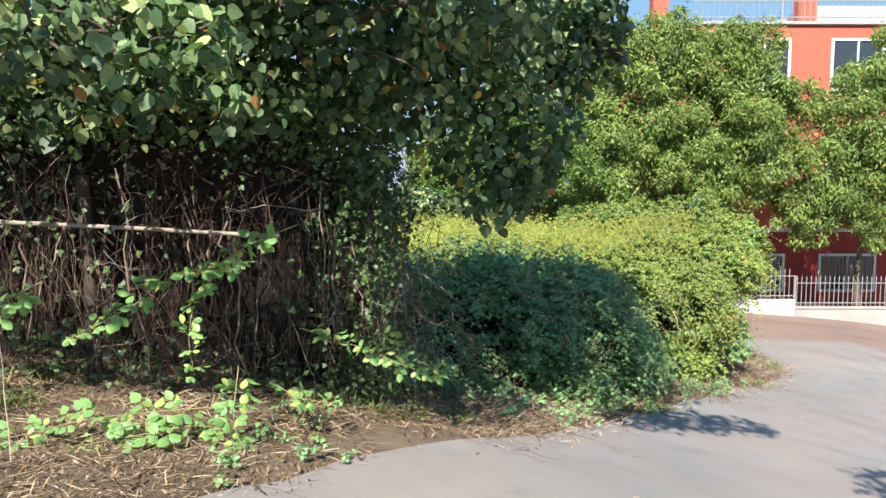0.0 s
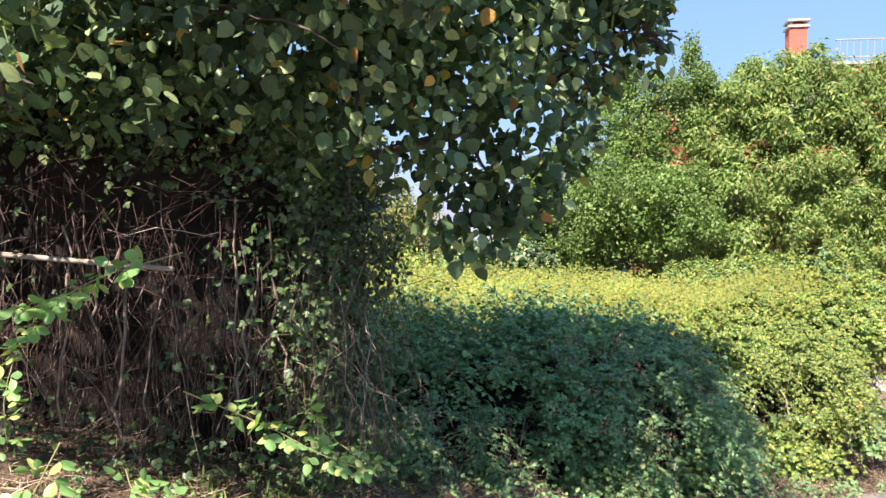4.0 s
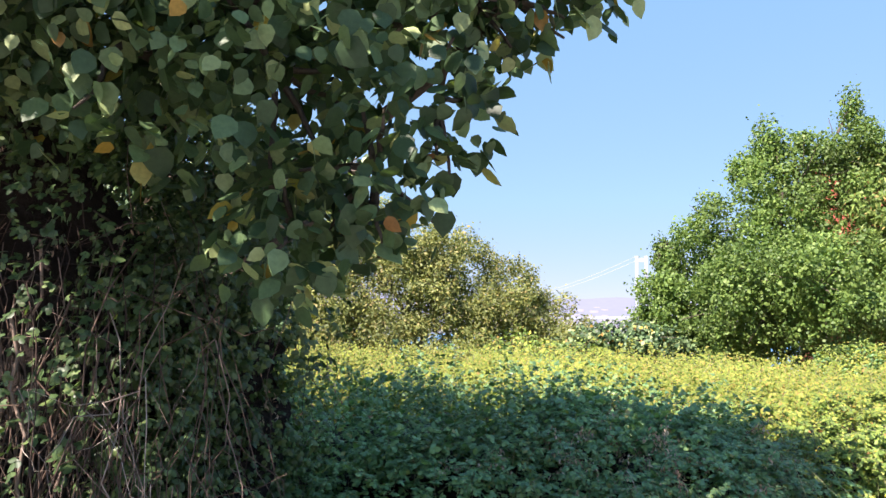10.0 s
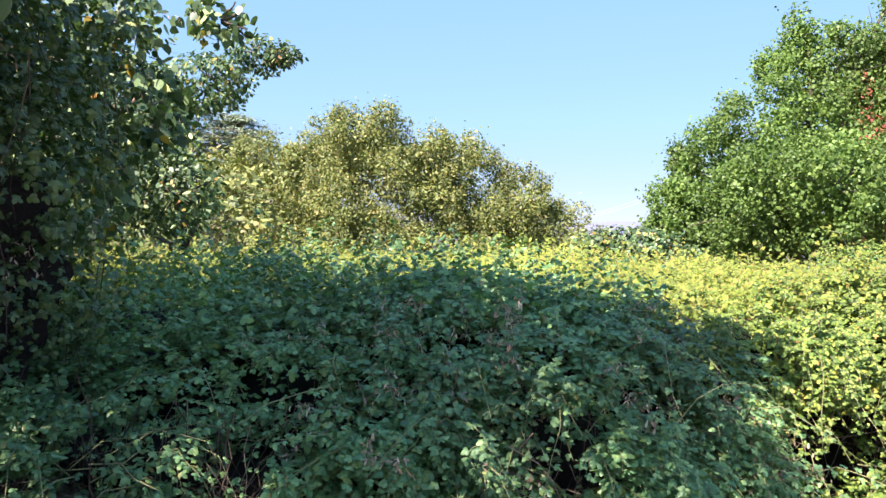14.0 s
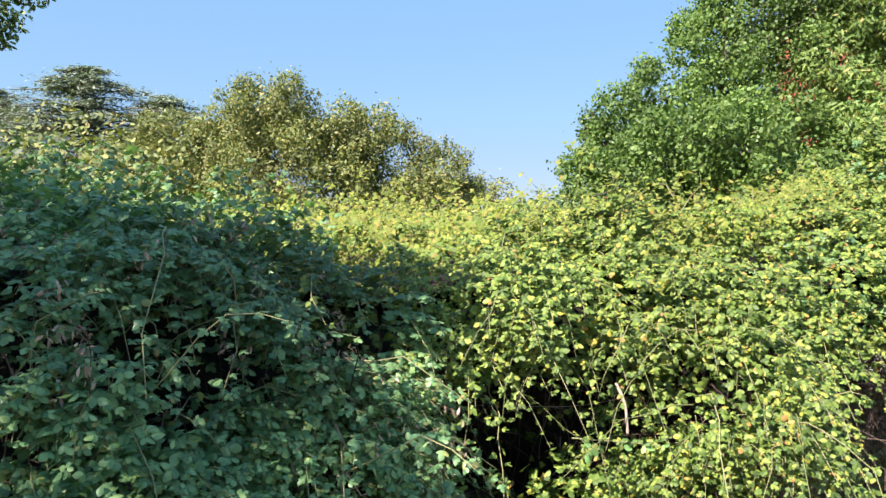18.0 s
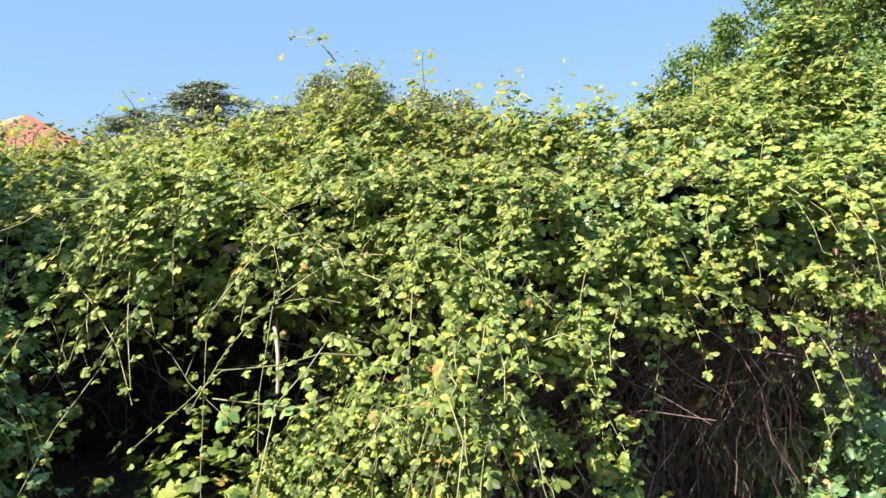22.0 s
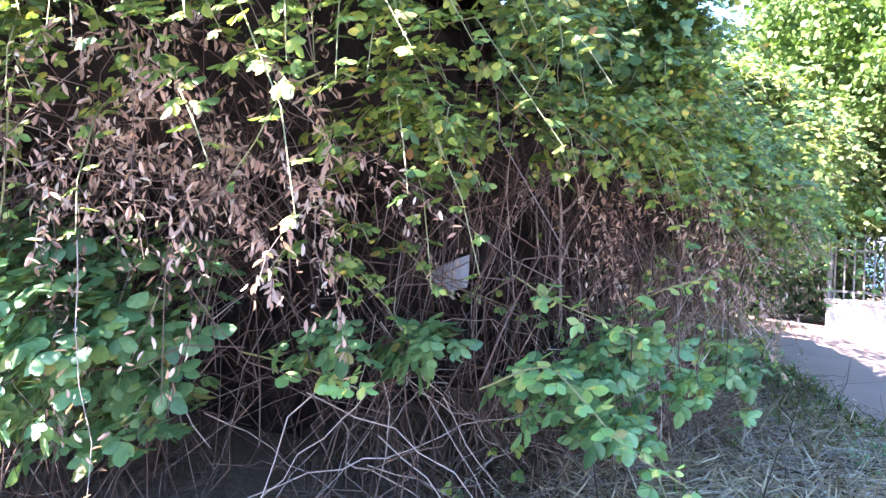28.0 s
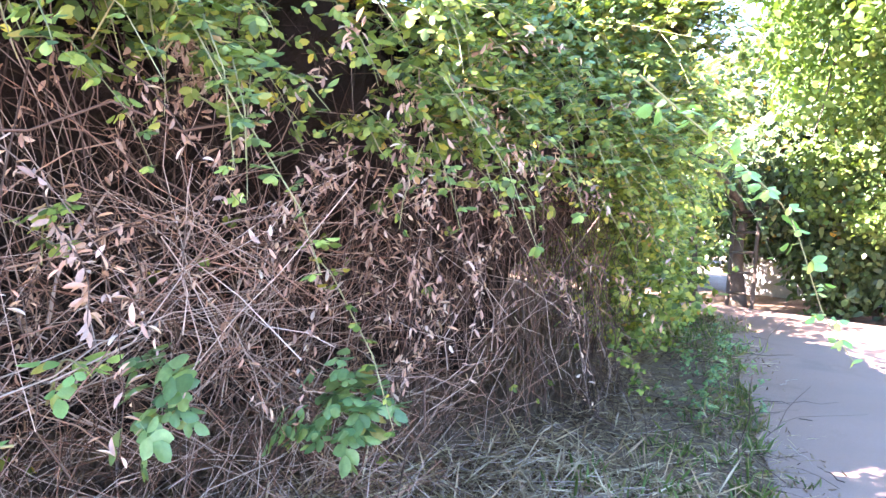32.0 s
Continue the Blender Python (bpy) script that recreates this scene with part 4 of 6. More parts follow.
for line in cane_lines(100, S_DRY - 0.1, S_END - 0.8, 0.05, 0.55, 0.3, 0.6, 1.2, 9):
    V, F = tubes(line[None], [rng.uniform(0.0016, 0.0036)], 5, 0.55)
    child("cane", mesh("cane", V, F, M_CANE, True), hedge)

# dead leaves hanging under the leafy top
n = 170
s = S_DRY + 0.3 + (S_END - S_DRY) * rng.random(n) ** 0.8
v = np.interp(s, [S_DRY, S_DRY2, S_END], [0.6, 0.64, 0.66]) + rng.normal(size=n) * 0.11
P0, N3 = face(s, v, -0.02, 1.0)
ok = (vnoise(P0, 1.6, 83) > 0.22) & (rng.random(n) < np.clip((s - S_DRY) / 1.6, 0.1, 1))
P0, N3 = P0[ok], N3[ok]


def dead_spray(P0, N3, per=32, length=0.34):
    n = len(P0)
    D = unit(N3 * 0.5 + rand_dirs(n) * 0.7 - np.array([0, 0, 0.35]))
    lines = arcs(P0, D, length * rng.uniform(0.6, 1.4, n), np.full(n, 0.4), 6, 0.04)
    u = np.linspace(0.15, 1, per)
    k = np.minimum((u * 5).astype(int), 4)
    f = (u * 5 - k)[None, :, None]
    P = (lines[:, k] * (1 - f) + lines[:, k + 1] * f).reshape(-1, 3)
    P = P + rng.normal(size=P.shape) * 0.013
    fwd = np.array([0, 0, -1.0]) + 0.42 * rng.normal(size=P.shape)
    S = rng.uniform(0.012, 0.03, len(P))
    leaf = scatter(T_DEAD, P, frames(rng.normal(size=P.shape), fwd), S)
    return leaf, tubes(lines, np.full(n, 0.0018), 3)


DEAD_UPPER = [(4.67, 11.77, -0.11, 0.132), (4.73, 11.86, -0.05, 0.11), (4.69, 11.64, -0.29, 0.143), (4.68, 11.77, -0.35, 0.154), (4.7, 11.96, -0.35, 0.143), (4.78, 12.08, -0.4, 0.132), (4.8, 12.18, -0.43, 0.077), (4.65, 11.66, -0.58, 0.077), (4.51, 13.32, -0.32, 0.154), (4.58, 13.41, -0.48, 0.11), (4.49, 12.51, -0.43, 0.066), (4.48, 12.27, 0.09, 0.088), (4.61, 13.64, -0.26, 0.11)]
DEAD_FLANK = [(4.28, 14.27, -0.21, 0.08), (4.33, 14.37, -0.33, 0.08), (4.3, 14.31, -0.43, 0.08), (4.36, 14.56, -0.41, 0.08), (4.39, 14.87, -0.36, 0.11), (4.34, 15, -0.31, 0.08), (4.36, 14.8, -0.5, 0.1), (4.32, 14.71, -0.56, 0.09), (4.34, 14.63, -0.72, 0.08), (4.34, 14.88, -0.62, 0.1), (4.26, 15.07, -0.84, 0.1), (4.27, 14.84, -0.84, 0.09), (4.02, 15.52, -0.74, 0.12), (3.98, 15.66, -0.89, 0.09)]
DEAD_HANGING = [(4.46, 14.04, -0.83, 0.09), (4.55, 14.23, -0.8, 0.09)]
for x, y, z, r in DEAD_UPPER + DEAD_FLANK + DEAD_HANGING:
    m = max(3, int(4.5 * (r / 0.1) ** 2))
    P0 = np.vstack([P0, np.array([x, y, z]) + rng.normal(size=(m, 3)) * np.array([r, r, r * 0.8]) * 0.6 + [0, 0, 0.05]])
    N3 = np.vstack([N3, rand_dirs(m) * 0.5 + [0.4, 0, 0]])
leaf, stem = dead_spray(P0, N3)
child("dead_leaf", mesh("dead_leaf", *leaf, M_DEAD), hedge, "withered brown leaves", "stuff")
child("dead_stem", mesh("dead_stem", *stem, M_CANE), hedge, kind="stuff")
s, v = rng.uniform(S_VINE + 0.6, S_BEND, 260), rng.uniform(0.25, 0.95, 260)
P0, N3 = face(s, v, -0.05)
P0, N3 = P0[vnoise(P0, 1.2, 85) > 0.1], N3[vnoise(P0, 1.2, 85) > 0.1]
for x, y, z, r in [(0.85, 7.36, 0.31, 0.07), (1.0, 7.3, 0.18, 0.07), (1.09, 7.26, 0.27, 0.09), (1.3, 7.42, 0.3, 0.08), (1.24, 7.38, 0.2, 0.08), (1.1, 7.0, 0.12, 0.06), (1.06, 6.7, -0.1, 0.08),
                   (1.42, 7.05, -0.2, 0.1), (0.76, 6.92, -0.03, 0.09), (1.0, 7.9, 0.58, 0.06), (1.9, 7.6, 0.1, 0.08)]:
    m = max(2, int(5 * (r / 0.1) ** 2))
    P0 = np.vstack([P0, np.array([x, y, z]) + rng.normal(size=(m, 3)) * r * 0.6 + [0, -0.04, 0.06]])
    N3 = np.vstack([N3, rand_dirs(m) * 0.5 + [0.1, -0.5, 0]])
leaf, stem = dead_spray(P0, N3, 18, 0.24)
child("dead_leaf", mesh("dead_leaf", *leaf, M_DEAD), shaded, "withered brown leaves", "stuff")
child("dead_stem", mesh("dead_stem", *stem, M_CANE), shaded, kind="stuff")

# low green regrowth in front of the dry canes
LOW = [(4.39, 11.58, -0.59, 0.13, 0.13, 0.13), (4.41, 11.68, -0.65, 0.12, 0.12, 0.12), (4.5, 11.57, -0.77, 0.15, 0.15, 0.15), (4.53, 11.7, -0.83, 0.14, 0.14, 0.14), (4.62, 11.53, -0.91, 0.13, 0.13, 0.13), (4.45, 11.83, -0.79, 0.1, 0.1, 0.1),
       (3.98, 11.75, -0.92, 0.3, 0.28, 0.26), (4.25, 11.8, -0.98, 0.26, 0.24, 0.26), (3.95, 11.6, -0.6, 0.2, 0.2, 0.22), (4.35, 11.9, -0.7, 0.14, 0.16, 0.22), (4.45, 11.2, -1.1, 0.2, 0.18, 0.2),
       (4.62, 12.3, -0.86, 0.16, 0.1, 0.07), (4.64, 12.6, -0.88, 0.16, 0.1, 0.07), (4.84, 12.9, -1.02, 0.14, 0.1, 0.1),
       (4.66, 13.33, -1.03, 0.14, 0.13, 0.12), (4.64, 13.52, -0.98, 0.13, 0.13, 0.14), (4.6, 13.7, -1.0, 0.13, 0.13, 0.2), (4.85, 13.2, -1.16, 0.13, 0.14, 0.08), (4.78, 13.45, -1.2, 0.12, 0.12, 0.08),
       (4.78, 13.78, -1.1, 0.08, 0.08, 0.08), (4.5, 14.25, -1.1, 0.1, 0.1, 0.12), (4.72, 14.15, -1.3, 0.08, 0.08, 0.06), (4.3, 14.7, -1.2, 0.14, 0.16, 0.12)]
LOW_END = [(3.3, 9.75, -0.95, 0.45, 0.22, 0.25), (2.75, 9.4, -0.85, 0.4, 0.25, 0.25), (2.75, 16.9, -0.9, 0.35, 0.4, 0.5), (2.0, 17.6, -1.0, 0.5, 0.5, 0.5), (1.2, 18.2, -1.0, 0.6, 0.5, 0.5)]
LOW_END = LOW_END + [(3.91, 10.21, -0.66, 0.13, 0.12, 0.1), (4.02, 10.31, -0.84, 0.14, 0.12, 0.1)]
P, N3 = in_clumps(2900, LOW_END, 0.6, 9)
V, F = leaves(T_BRAMBLE_FAR, P, N3, 0.08, up=0.7, out=0.4, wild=0.5, hang=0.3)
child("foliage", mesh("foliage", V, F, M_BRAMBLE), hedge, kind="stuff")
RIDGE = [(4.38, 13.05, -0.0, 0.28, 0.28, 0.2), (4.26, 13.25, 0.03, 0.28, 0.28, 0.2), (4.21, 13.45, 0.07, 0.28, 0.28, 0.2), (4.17, 13.69, 0.11, 0.28, 0.28, 0.2), (4.09, 13.96, 0.15, 0.28, 0.28, 0.2), (4.0, 13.39, 0.29, 0.28, 0.28, 0.2), (3.89, 13.81, 0.39, 0.28, 0.28, 0.2)]
P, N3 = in_clumps(3600, RIDGE, 0.7, 11)
V, F = leaves(T_BRAMBLE_FAR, P, N3, 0.075, up=0.9, out=0.4, wild=0.5, hang=0.3)
child("foliage", mesh("foliage", V, F, M_BRAMBLE_SHADE), hedge, kind="stuff")
P, N3 = in_clumps(1600, LOW, 0.7, 5)
V, F = leaves(T_BRAMBLE5, P, N3, 0.10, up=1.0, out=0.4, wild=0.5, hang=0.3)
child("foliage", mesh("foliage", V, F, M_BRAMBLE_SHADE), hedge, kind="stuff")

# shoots that stand out singly
LEAF_MESH = [mesh("leaf", *compound(k, ROUND3), M_SHOOT) for k in (3, 5, 3)]
DEAD_MESH = mesh("dead_leaf", *T_DEAD, M_DEAD)


def along(pts, u):
    P = smooth_line(pts, 6)
    d = np.concatenate([[0], np.cumsum(np.linalg.norm(np.diff(P, axis=0), axis=1))])
    return np.column_stack([np.interp(u * d[-1], d, P[:, k]) for k in range(3)]), d[-1]


def shoot(parent, pts, size=0.085, dead=False, gap=0.045, r=0.0035):
    """A single cane through pts with its leaves, each an object of its own."""
    u = np.linspace(0, 1, 14)
    line, length = along(pts, u)
    V, F = tubes(line[None], [r], 5, 0.4)
    stem = child("dead_shoot" if dead else "shoot", mesh("shoot", V, F, M_CANE if dead else M_GREENCANE, True), parent, "bare cane with withered leaves" if dead else "long young shoot with light green leaves")
    m = max(4, int(length / gap))
    u = np.linspace(0.12, 1, m)
    P, _ = along(pts, u)
    T = unit(np.gradient(P, axis=0))
    for j in range(m):
        side = unit(np.cross(T[j], [0, 0, 1.0]) + 1e-3) * (1 if j % 2 else -1)
        if dead:
            fwd, nrm, sc = np.array([0, 0, -1.0]) + rng.normal(size=3) * 0.55, rng.normal(size=3), rng.uniform(0.018, 0.036)
        else:
            fwd, nrm, sc = 0.5 * T[j] + side + rng.normal(size=3) * 0.3, np.array([0.1, -0.35, 0.8]) + rng.normal(size=3) * 0.35, size * (1.15 - 0.45 * u[j]) * rng.uniform(0.8, 1.2)
        R3 = frames(nrm[None], fwd[None])[0]
        ob = new("leaf", DEAD_MESH if dead else LEAF_MESH[j % 3])
        ob.parent = stem
        M4 = Matrix([list(R3[k] * sc) + [float(P[j][k])] for k in range(3)] + [[0, 0, 0, 1]])
        ob.matrix_basis = M4


for pts in ([(3.90, 10.95, 0.1), (3.94, 10.81, -0.09), (3.95, 10.75, -0.33), (3.95, 10.68, -0.57), (3.91, 10.58, -0.78), (3.83, 10.44, -0.95)],
            [(4.40, 11.6, 0.05), (4.45, 11.52, -0.2), (4.51, 11.5, -0.48), (4.55, 11.46, -0.73), (4.61, 11.44, -1.01)],
            [(4.54, 11.48, -0.55), (4.51, 11.36, -0.66), (4.43, 11.29, -0.83), (4.37, 11.24, -1.02)]):
    shoot(hedge, pts, 0.062, gap=0.035)
for pts in ([(3.0, 10.11, -0.73), (3.22, 10.18, -0.71), (3.34, 10.3, -0.72)], [(3.32, 9.94, -0.74), (3.51, 9.97, -0.66), (3.7, 10.0, -0.62), (3.76, 10.06, -0.64)],
            [(2.81, 9.49, -0.51), (3.01, 9.53, -0.51), (3.2, 9.57, -0.51)], [(4.34, 12.14, -0.92), (4.53, 12.24, -0.94), (4.7, 12.3, -0.96), (5.0, 12.2, -0.92)],
            [(4.8, 12.72, -1.01), (4.98, 12.81, -0.92), (5.12, 12.83, -0.99), (5.26, 12.85, -1.09), (5.38, 12.94, -1.17)],
            [(4.66, 12.96, -0.68), (4.81, 13.0, -0.75), (4.96, 13.05, -0.8), (5.03, 13.15, -0.85)], [(4.75, 13.44, -0.79), (4.88, 13.46, -0.72), (4.98, 13.61, -0.67)],):
    shoot(hedge, pts, 0.095)
for pts in ([(4.02, 11.69, -0.46), (4.04, 11.72, -0.55), (4.09, 11.79, -0.63)], [(4.15, 11.87, -0.91), (4.29, 11.72, -0.93), (4.43, 11.55, -1.04)],
            [(3.82, 13.09, -0.73), (4.04, 13.27, -0.8), (4.26, 13.46, -0.9), (4.38, 13.66, -0.97)], [(4.42, 13.73, -1.4), (4.42, 13.73, -1.13), (4.44, 13.77, -0.93), (4.48, 13.83, -0.75), (4.52, 13.91, -0.67)],
            [(4.41, 13.71, -1.04), (4.59, 13.82, -0.94), (4.65, 13.94, -0.89)], [(4.48, 14.04, -1.09), (4.62, 14.08, -0.98), (4.77, 14.13, -0.98)],):
    shoot(hedge, pts, 0.095)
for pts in ([(4.44, 13.36, -1.18), (4.48, 13.23, -1.19), (4.48, 13.04, -1.22)], [(4.69, 14.0, -1.12), (4.72, 13.86, -1.12), (4.67, 13.76, -1.2)],
            [(4.80, 13.6, -1.5), (4.75, 13.5, -1.27), (4.72, 13.45, -1.22), (4.68, 13.38, -1.22)], [(4.11, 14.97, -0.53), (4.24, 15.03, -0.54), (4.3, 15.16, -0.59)],
            [(4.6, 15.5, -0.3), (4.65, 15.95, -0.63), (4.68, 16.02, -0.77), (4.71, 16.08, -0.98), (4.75, 16.15, -1.11)]):
    shoot(hedge, pts, 0.095)
for pts in ([(4.5, 11.85, 0.0), (4.65, 11.96, -0.06), (4.77, 12.04, -0.11), (4.85, 12.1, -0.19), (4.96, 12.13, -0.33), (4.96, 12.12, -0.42)],
            [(4.4, 11.79, -0.19), (4.65, 11.96, -0.31), (4.83, 12.11, -0.42), (4.96, 12.19, -0.46)], [(4.65, 11.95, -0.41), (4.75, 12.0, -0.5), (4.84, 12.04, -0.6), (4.95, 12.0, -0.71)],
            [(4.6, 14.05, -0.65), (4.74, 14.08, -0.72), (4.82, 14.13, -0.8), (4.88, 14.13, -0.9)], [(4.07, 13.31, -0.14), (4.22, 13.38, -0.31), (4.28, 13.48, -0.41), (4.3, 13.51, -0.52)],):
    shoot(hedge, pts, dead=True, gap=0.009, r=0.0025)
for pts in ([(4.15, 14.07, -0.66), (4.24, 14.02, -0.76), (4.28, 13.98, -0.92)], [(4.17, 14.26, -0.65), (4.22, 14.24, -0.78), (4.23, 14.24, -0.92)],
            [(4.05, 14.6, -0.61), (4.14, 14.68, -0.75), (4.21, 14.71, -0.87)], [(4.3, 11.75, -0.12), (4.5, 11.86, -0.22), (4.7, 12.0, -0.36)], [(4.35, 11.7, -0.25), (4.55, 11.85, -0.36), (4.7, 11.95, -0.45)]):
    shoot(hedge, pts, dead=True, gap=0.009, r=0.0025)

# ---- trees ----
def limb(a, b, r, bend=0.15, k=7, seed=0):
    a, b = np.array(a, float), np.array(b, float)
    u = np.linspace(0, 1, k)[:, None]
    g = np.random.default_rng(seed)
    line = a + (b - a) * u + np.sin(u * np.pi) * g.normal(size=3) * bend * np.linalg.norm(b - a)
    return tubes(line[None], [r], 7, 0.45)


def tree(name, label, foot, clumps, tmpl, size, n, mat, trunk_r, crown_low, hang=0.5, limbs=8, twigs=120, seed=1, group="", wild=0.7, up=0.4, gap=0.1, stray=0.12, fill=0.0, lobes=0.0, fringe=0.0):
    x, y = foot
    z = float(height(x, y))
    root = thing(name, label, "tree", (x, y, z), group)
    fork = (x + 0.1, y, crown_low)
    V, F = limb((x, y, z - 0.1), fork, trunk_r, 0.05, 8, seed)
    child("trunk", mesh("trunk", V, F, M_BARK, True), root)
    C = np.array(clumps, float)
    g = np.random.default_rng(seed)
    for j in range(limbs):
        high = C[C[:, 2] > crown_low + 0.3]
        c = high[j % len(high)] if len(high) else C[j % len(C)]
        tip = c[:3] + g.normal(size=3) * c[3:6] * 0.3
        V, F = limb(fork, tip, trunk_r * 0.4, 0.04, 7, seed + j)
        child("limb", mesh("limb", V, F, M_BARK, True), root)
    k = g.choice(len(C), twigs)
    d = unit(g.normal(size=(twigs, 3)) + [0, 0, 0.2])
    P0 = C[k, :3] + d * C[k, 3:6] * 0.15
    lines = arcs(P0, d, np.linalg.norm(d * C[k, 3:6], axis=1) * 0.85, np.full(twigs, 0.1), 6, 0.05)
    V, F = tubes(lines, np.full(twigs, 0.008 + trunk_r * 0.05), 3)
    child("twig", mesh("twig", V, F, M_BARK), root, kind="stuff")
    if lobes:
        subs = [tuple(c) for c in C if min(c[3:]) < 0.6]
        for c in C:
            if min(c[3:]) >= 0.6:
                k = int(14 * lobes * (c[3] * c[4] + c[4] * c[5] + c[3] * c[5]) / 3) + 4
                d = unit(g.normal(size=(k, 3)) * [1, 1, 0.9])
                r = g.uniform(0.17, 0.4, k) * min(1.0, min(c[3:]))
                subs += [(*(c[:3] + dd * c[3:] * 0.86), rr * 1.1, rr * 1.1, rr) for dd, rr in zip(d, r)]
        clumps = subs
    P, N = in_clumps(n, clumps, seed=seed, gap=gap, stray=stray)
    if fill:
        Q, M = in_clumps(int(n * fill), C * np.array([1, 1, 1, 0.72, 0.72, 0.72]), 0.9, seed, 2.0, 1.0)
        P, N = np.vstack([P, Q]), np.vstack([N, M])
    loose = rng.random(len(P)) < fringe
    P[loose] += N[loose] * rng.uniform(0.05, 0.24, (int(loose.sum()), 1)) + rng.normal(size=(int(loose.sum()), 3)) * 0.08
    V, F = leaves(tmpl, P, N, size, up=up, out=0.6, wild=wild, hang=hang)
    child("crown", mesh("crown", V, F, mat), root, kind="stuff")
    return root


LINDEN_LOW = [(-2.4, 5.6, 2.4, 2.0, 1.2, 0.75), (-0.6, 5.4, 2.55, 1.1, 0.8, 0.7), (0.25, 5.5, 2.5, 0.65, 0.55, 0.6), (0.25, 5.25, 1.95, 0.5, 0.4, 0.45), (0.78, 5.45, 1.85, 0.24, 0.25, 0.25), (0.6, 5.35, 1.6, 0.28, 0.25, 0.27),
          (0.35, 5.25, 1.38, 0.28, 0.25, 0.24), (0.76, 5.6, 2.38, 0.32, 0.34, 0.36), (0.98, 5.7, 2.28, 0.2, 0.22, 0.24)]
LINDEN_HIGH = [(0.85, 6.0, 2.9, 0.45, 0.45, 0.36), (1.05, 6.0, 3.2, 0.4, 0.4, 0.36),
          (1.3, 6.1, 3.15, 0.33, 0.33, 0.3), (1.15, 6.0, 2.7, 0.25, 0.25, 0.3)]
# Clumps here above z 3 are unseen, added to shade road, curtain and mound.
LINDEN_LEFT_AND_OVERHEAD = [(-2.7, 4.5, 2.3, 1.3, 0.7, 0.6), (-0.9, 4.6, 2.35, 0.9, 0.5, 0.6), (-4.2, 4.8, 2.4, 1.4, 0.9, 0.8), (0.25, 4.25, 2.45, 0.4, 0.35, 0.32),
          (-1.2, 5.0, 2.95, 1.6, 0.9, 0.45), (-0.2, 5.0, 2.05, 0.5, 0.35, 0.45), (0.35, 3.6, 3.7, 1.0, 0.8, 0.4), (1.05, 4.1, 3.75, 0.5, 0.6, 0.25), (-0.6, 3.7, 3.7, 0.5, 0.7, 0.35), (2.5, 0.7, 3.9, 0.7, 0.5, 0.3),
          (0.35, 1.7, 4.05, 0.42, 0.34, 0.25), (0.95, 2.0, 3.95, 0.42, 0.32, 0.25), (1.5, 2.2, 3.85, 0.36, 0.28, 0.22), (-2.3, 1.95, 3.2, 1.7, 0.28, 0.2), (-0.75, 2.2, 3.3, 0.45, 0.7, 0.28), (-0.5, 3.05, 3.4, 0.9, 0.4, 0.25)]
# The clump at z 3.35 is unseen as well, added to shade the mound.
LINDEN_FRONT = [(-1.23, 3.68, 2.15, 0.28, 0.25, 0.22), (-1.54, 3.58, 2.16, 0.35, 0.25, 0.25), (-1.85, 3.48, 2.14, 0.35, 0.25, 0.22), (-1.0, 3.6, 1.82, 0.12, 0.12, 0.14), (-1.39, 3.66, 1.91, 0.14, 0.14, 0.14), (-1.3, 3.9, 2.75, 0.8, 0.3, 0.25), (0.0, 5.4, 3.35, 0.9, 0.5, 0.28), (-1.95, 7.4, 1.98, 0.5, 0.4, 0.4), (-1.67, 7.76, 2.15, 0.4, 0.4, 0.25), (-1.62, 7.84, 1.63, 0.45, 0.4, 0.4), (-2.21, 7.89, 1.13, 0.5, 0.4, 0.4), (-1.3, 8.34, 2.31, 0.25, 0.25, 0.15), (1.22, 5.8, 2.45, 0.22, 0.25, 0.25), (1.12, 5.65, 2.65, 0.25, 0.25, 0.2)]
linden = tree("linden_tree", "leafy linden tree with dark heart-shaped leaves over the verge", (-2.3, 6.4), LINDEN_LOW + LINDEN_HIGH + LINDEN_LEFT_AND_OVERHEAD + LINDEN_FRONT, T_HEART, 0.068, 40000, M_LINDEN, 0.14, 2.0, hang=1.4, up=0.3, wild=0.75, limbs=14, twigs=260, seed=3, gap=0.28, stray=0.25)

WALNUT = [(-4.4, 10.21, 2.05, 0.85, 0.8, 0.75), (-3.8, 10.83, 2.57, 0.5, 0.5, 0.35), (-4.59, 9.55, 1.25, 1.0, 0.8, 0.8), (-3.64, 10.21, 1.21, 0.5, 0.5, 0.5), (-5.23, 9.5, 2.17, 0.9, 0.8, 0.9), (-3.1, 10.9, 2.85, 0.4, 0.35, 0.2), (-2.7, 10.8, 2.75, 0.22, 0.2, 0.08)]
tree("small_tree", "small green tree standing in the scrub", (-5.0, 11.6), WALNUT, T_OVAL, 0.062, 26000, M_LINDEN, 0.06, 0.6, seed=8, limbs=5, gap=0.3, stray=0.25)

MULBERRY = [(1.6, 22.8, 2.4, 2.4, 2.0, 2.4), (0.1, 22.6, 1.4, 1.2, 1.2, 1.7), (2.6, 23.2, 4.4, 1.5, 1.5, 1.5), (3.6, 23.4, 5.2, 1.0, 1.0, 1.2), (0.9, 22.6, 0.2, 1.8, 1.2, 1.2), (0.6, 22.7, 3.3, 0.7, 0.7, 0.8),
            (2.0, 23.0, 5.6, 0.4, 0.4, 0.7), (3.9, 23.4, 6.4, 0.3, 0.3, 0.6), (-0.5, 22.5, 2.9, 0.25, 0.25, 0.5), (3.2, 22.0, 1.6, 1.5, 1.0, 1.8), (2.2, 20.2, 1.9, 1.5, 1.1, 1.2), (1.2, 20.8, 1.4, 1.2, 0.9, 1.2), (2.9, 19.2, 1.9, 1.0, 0.8, 0.9)]
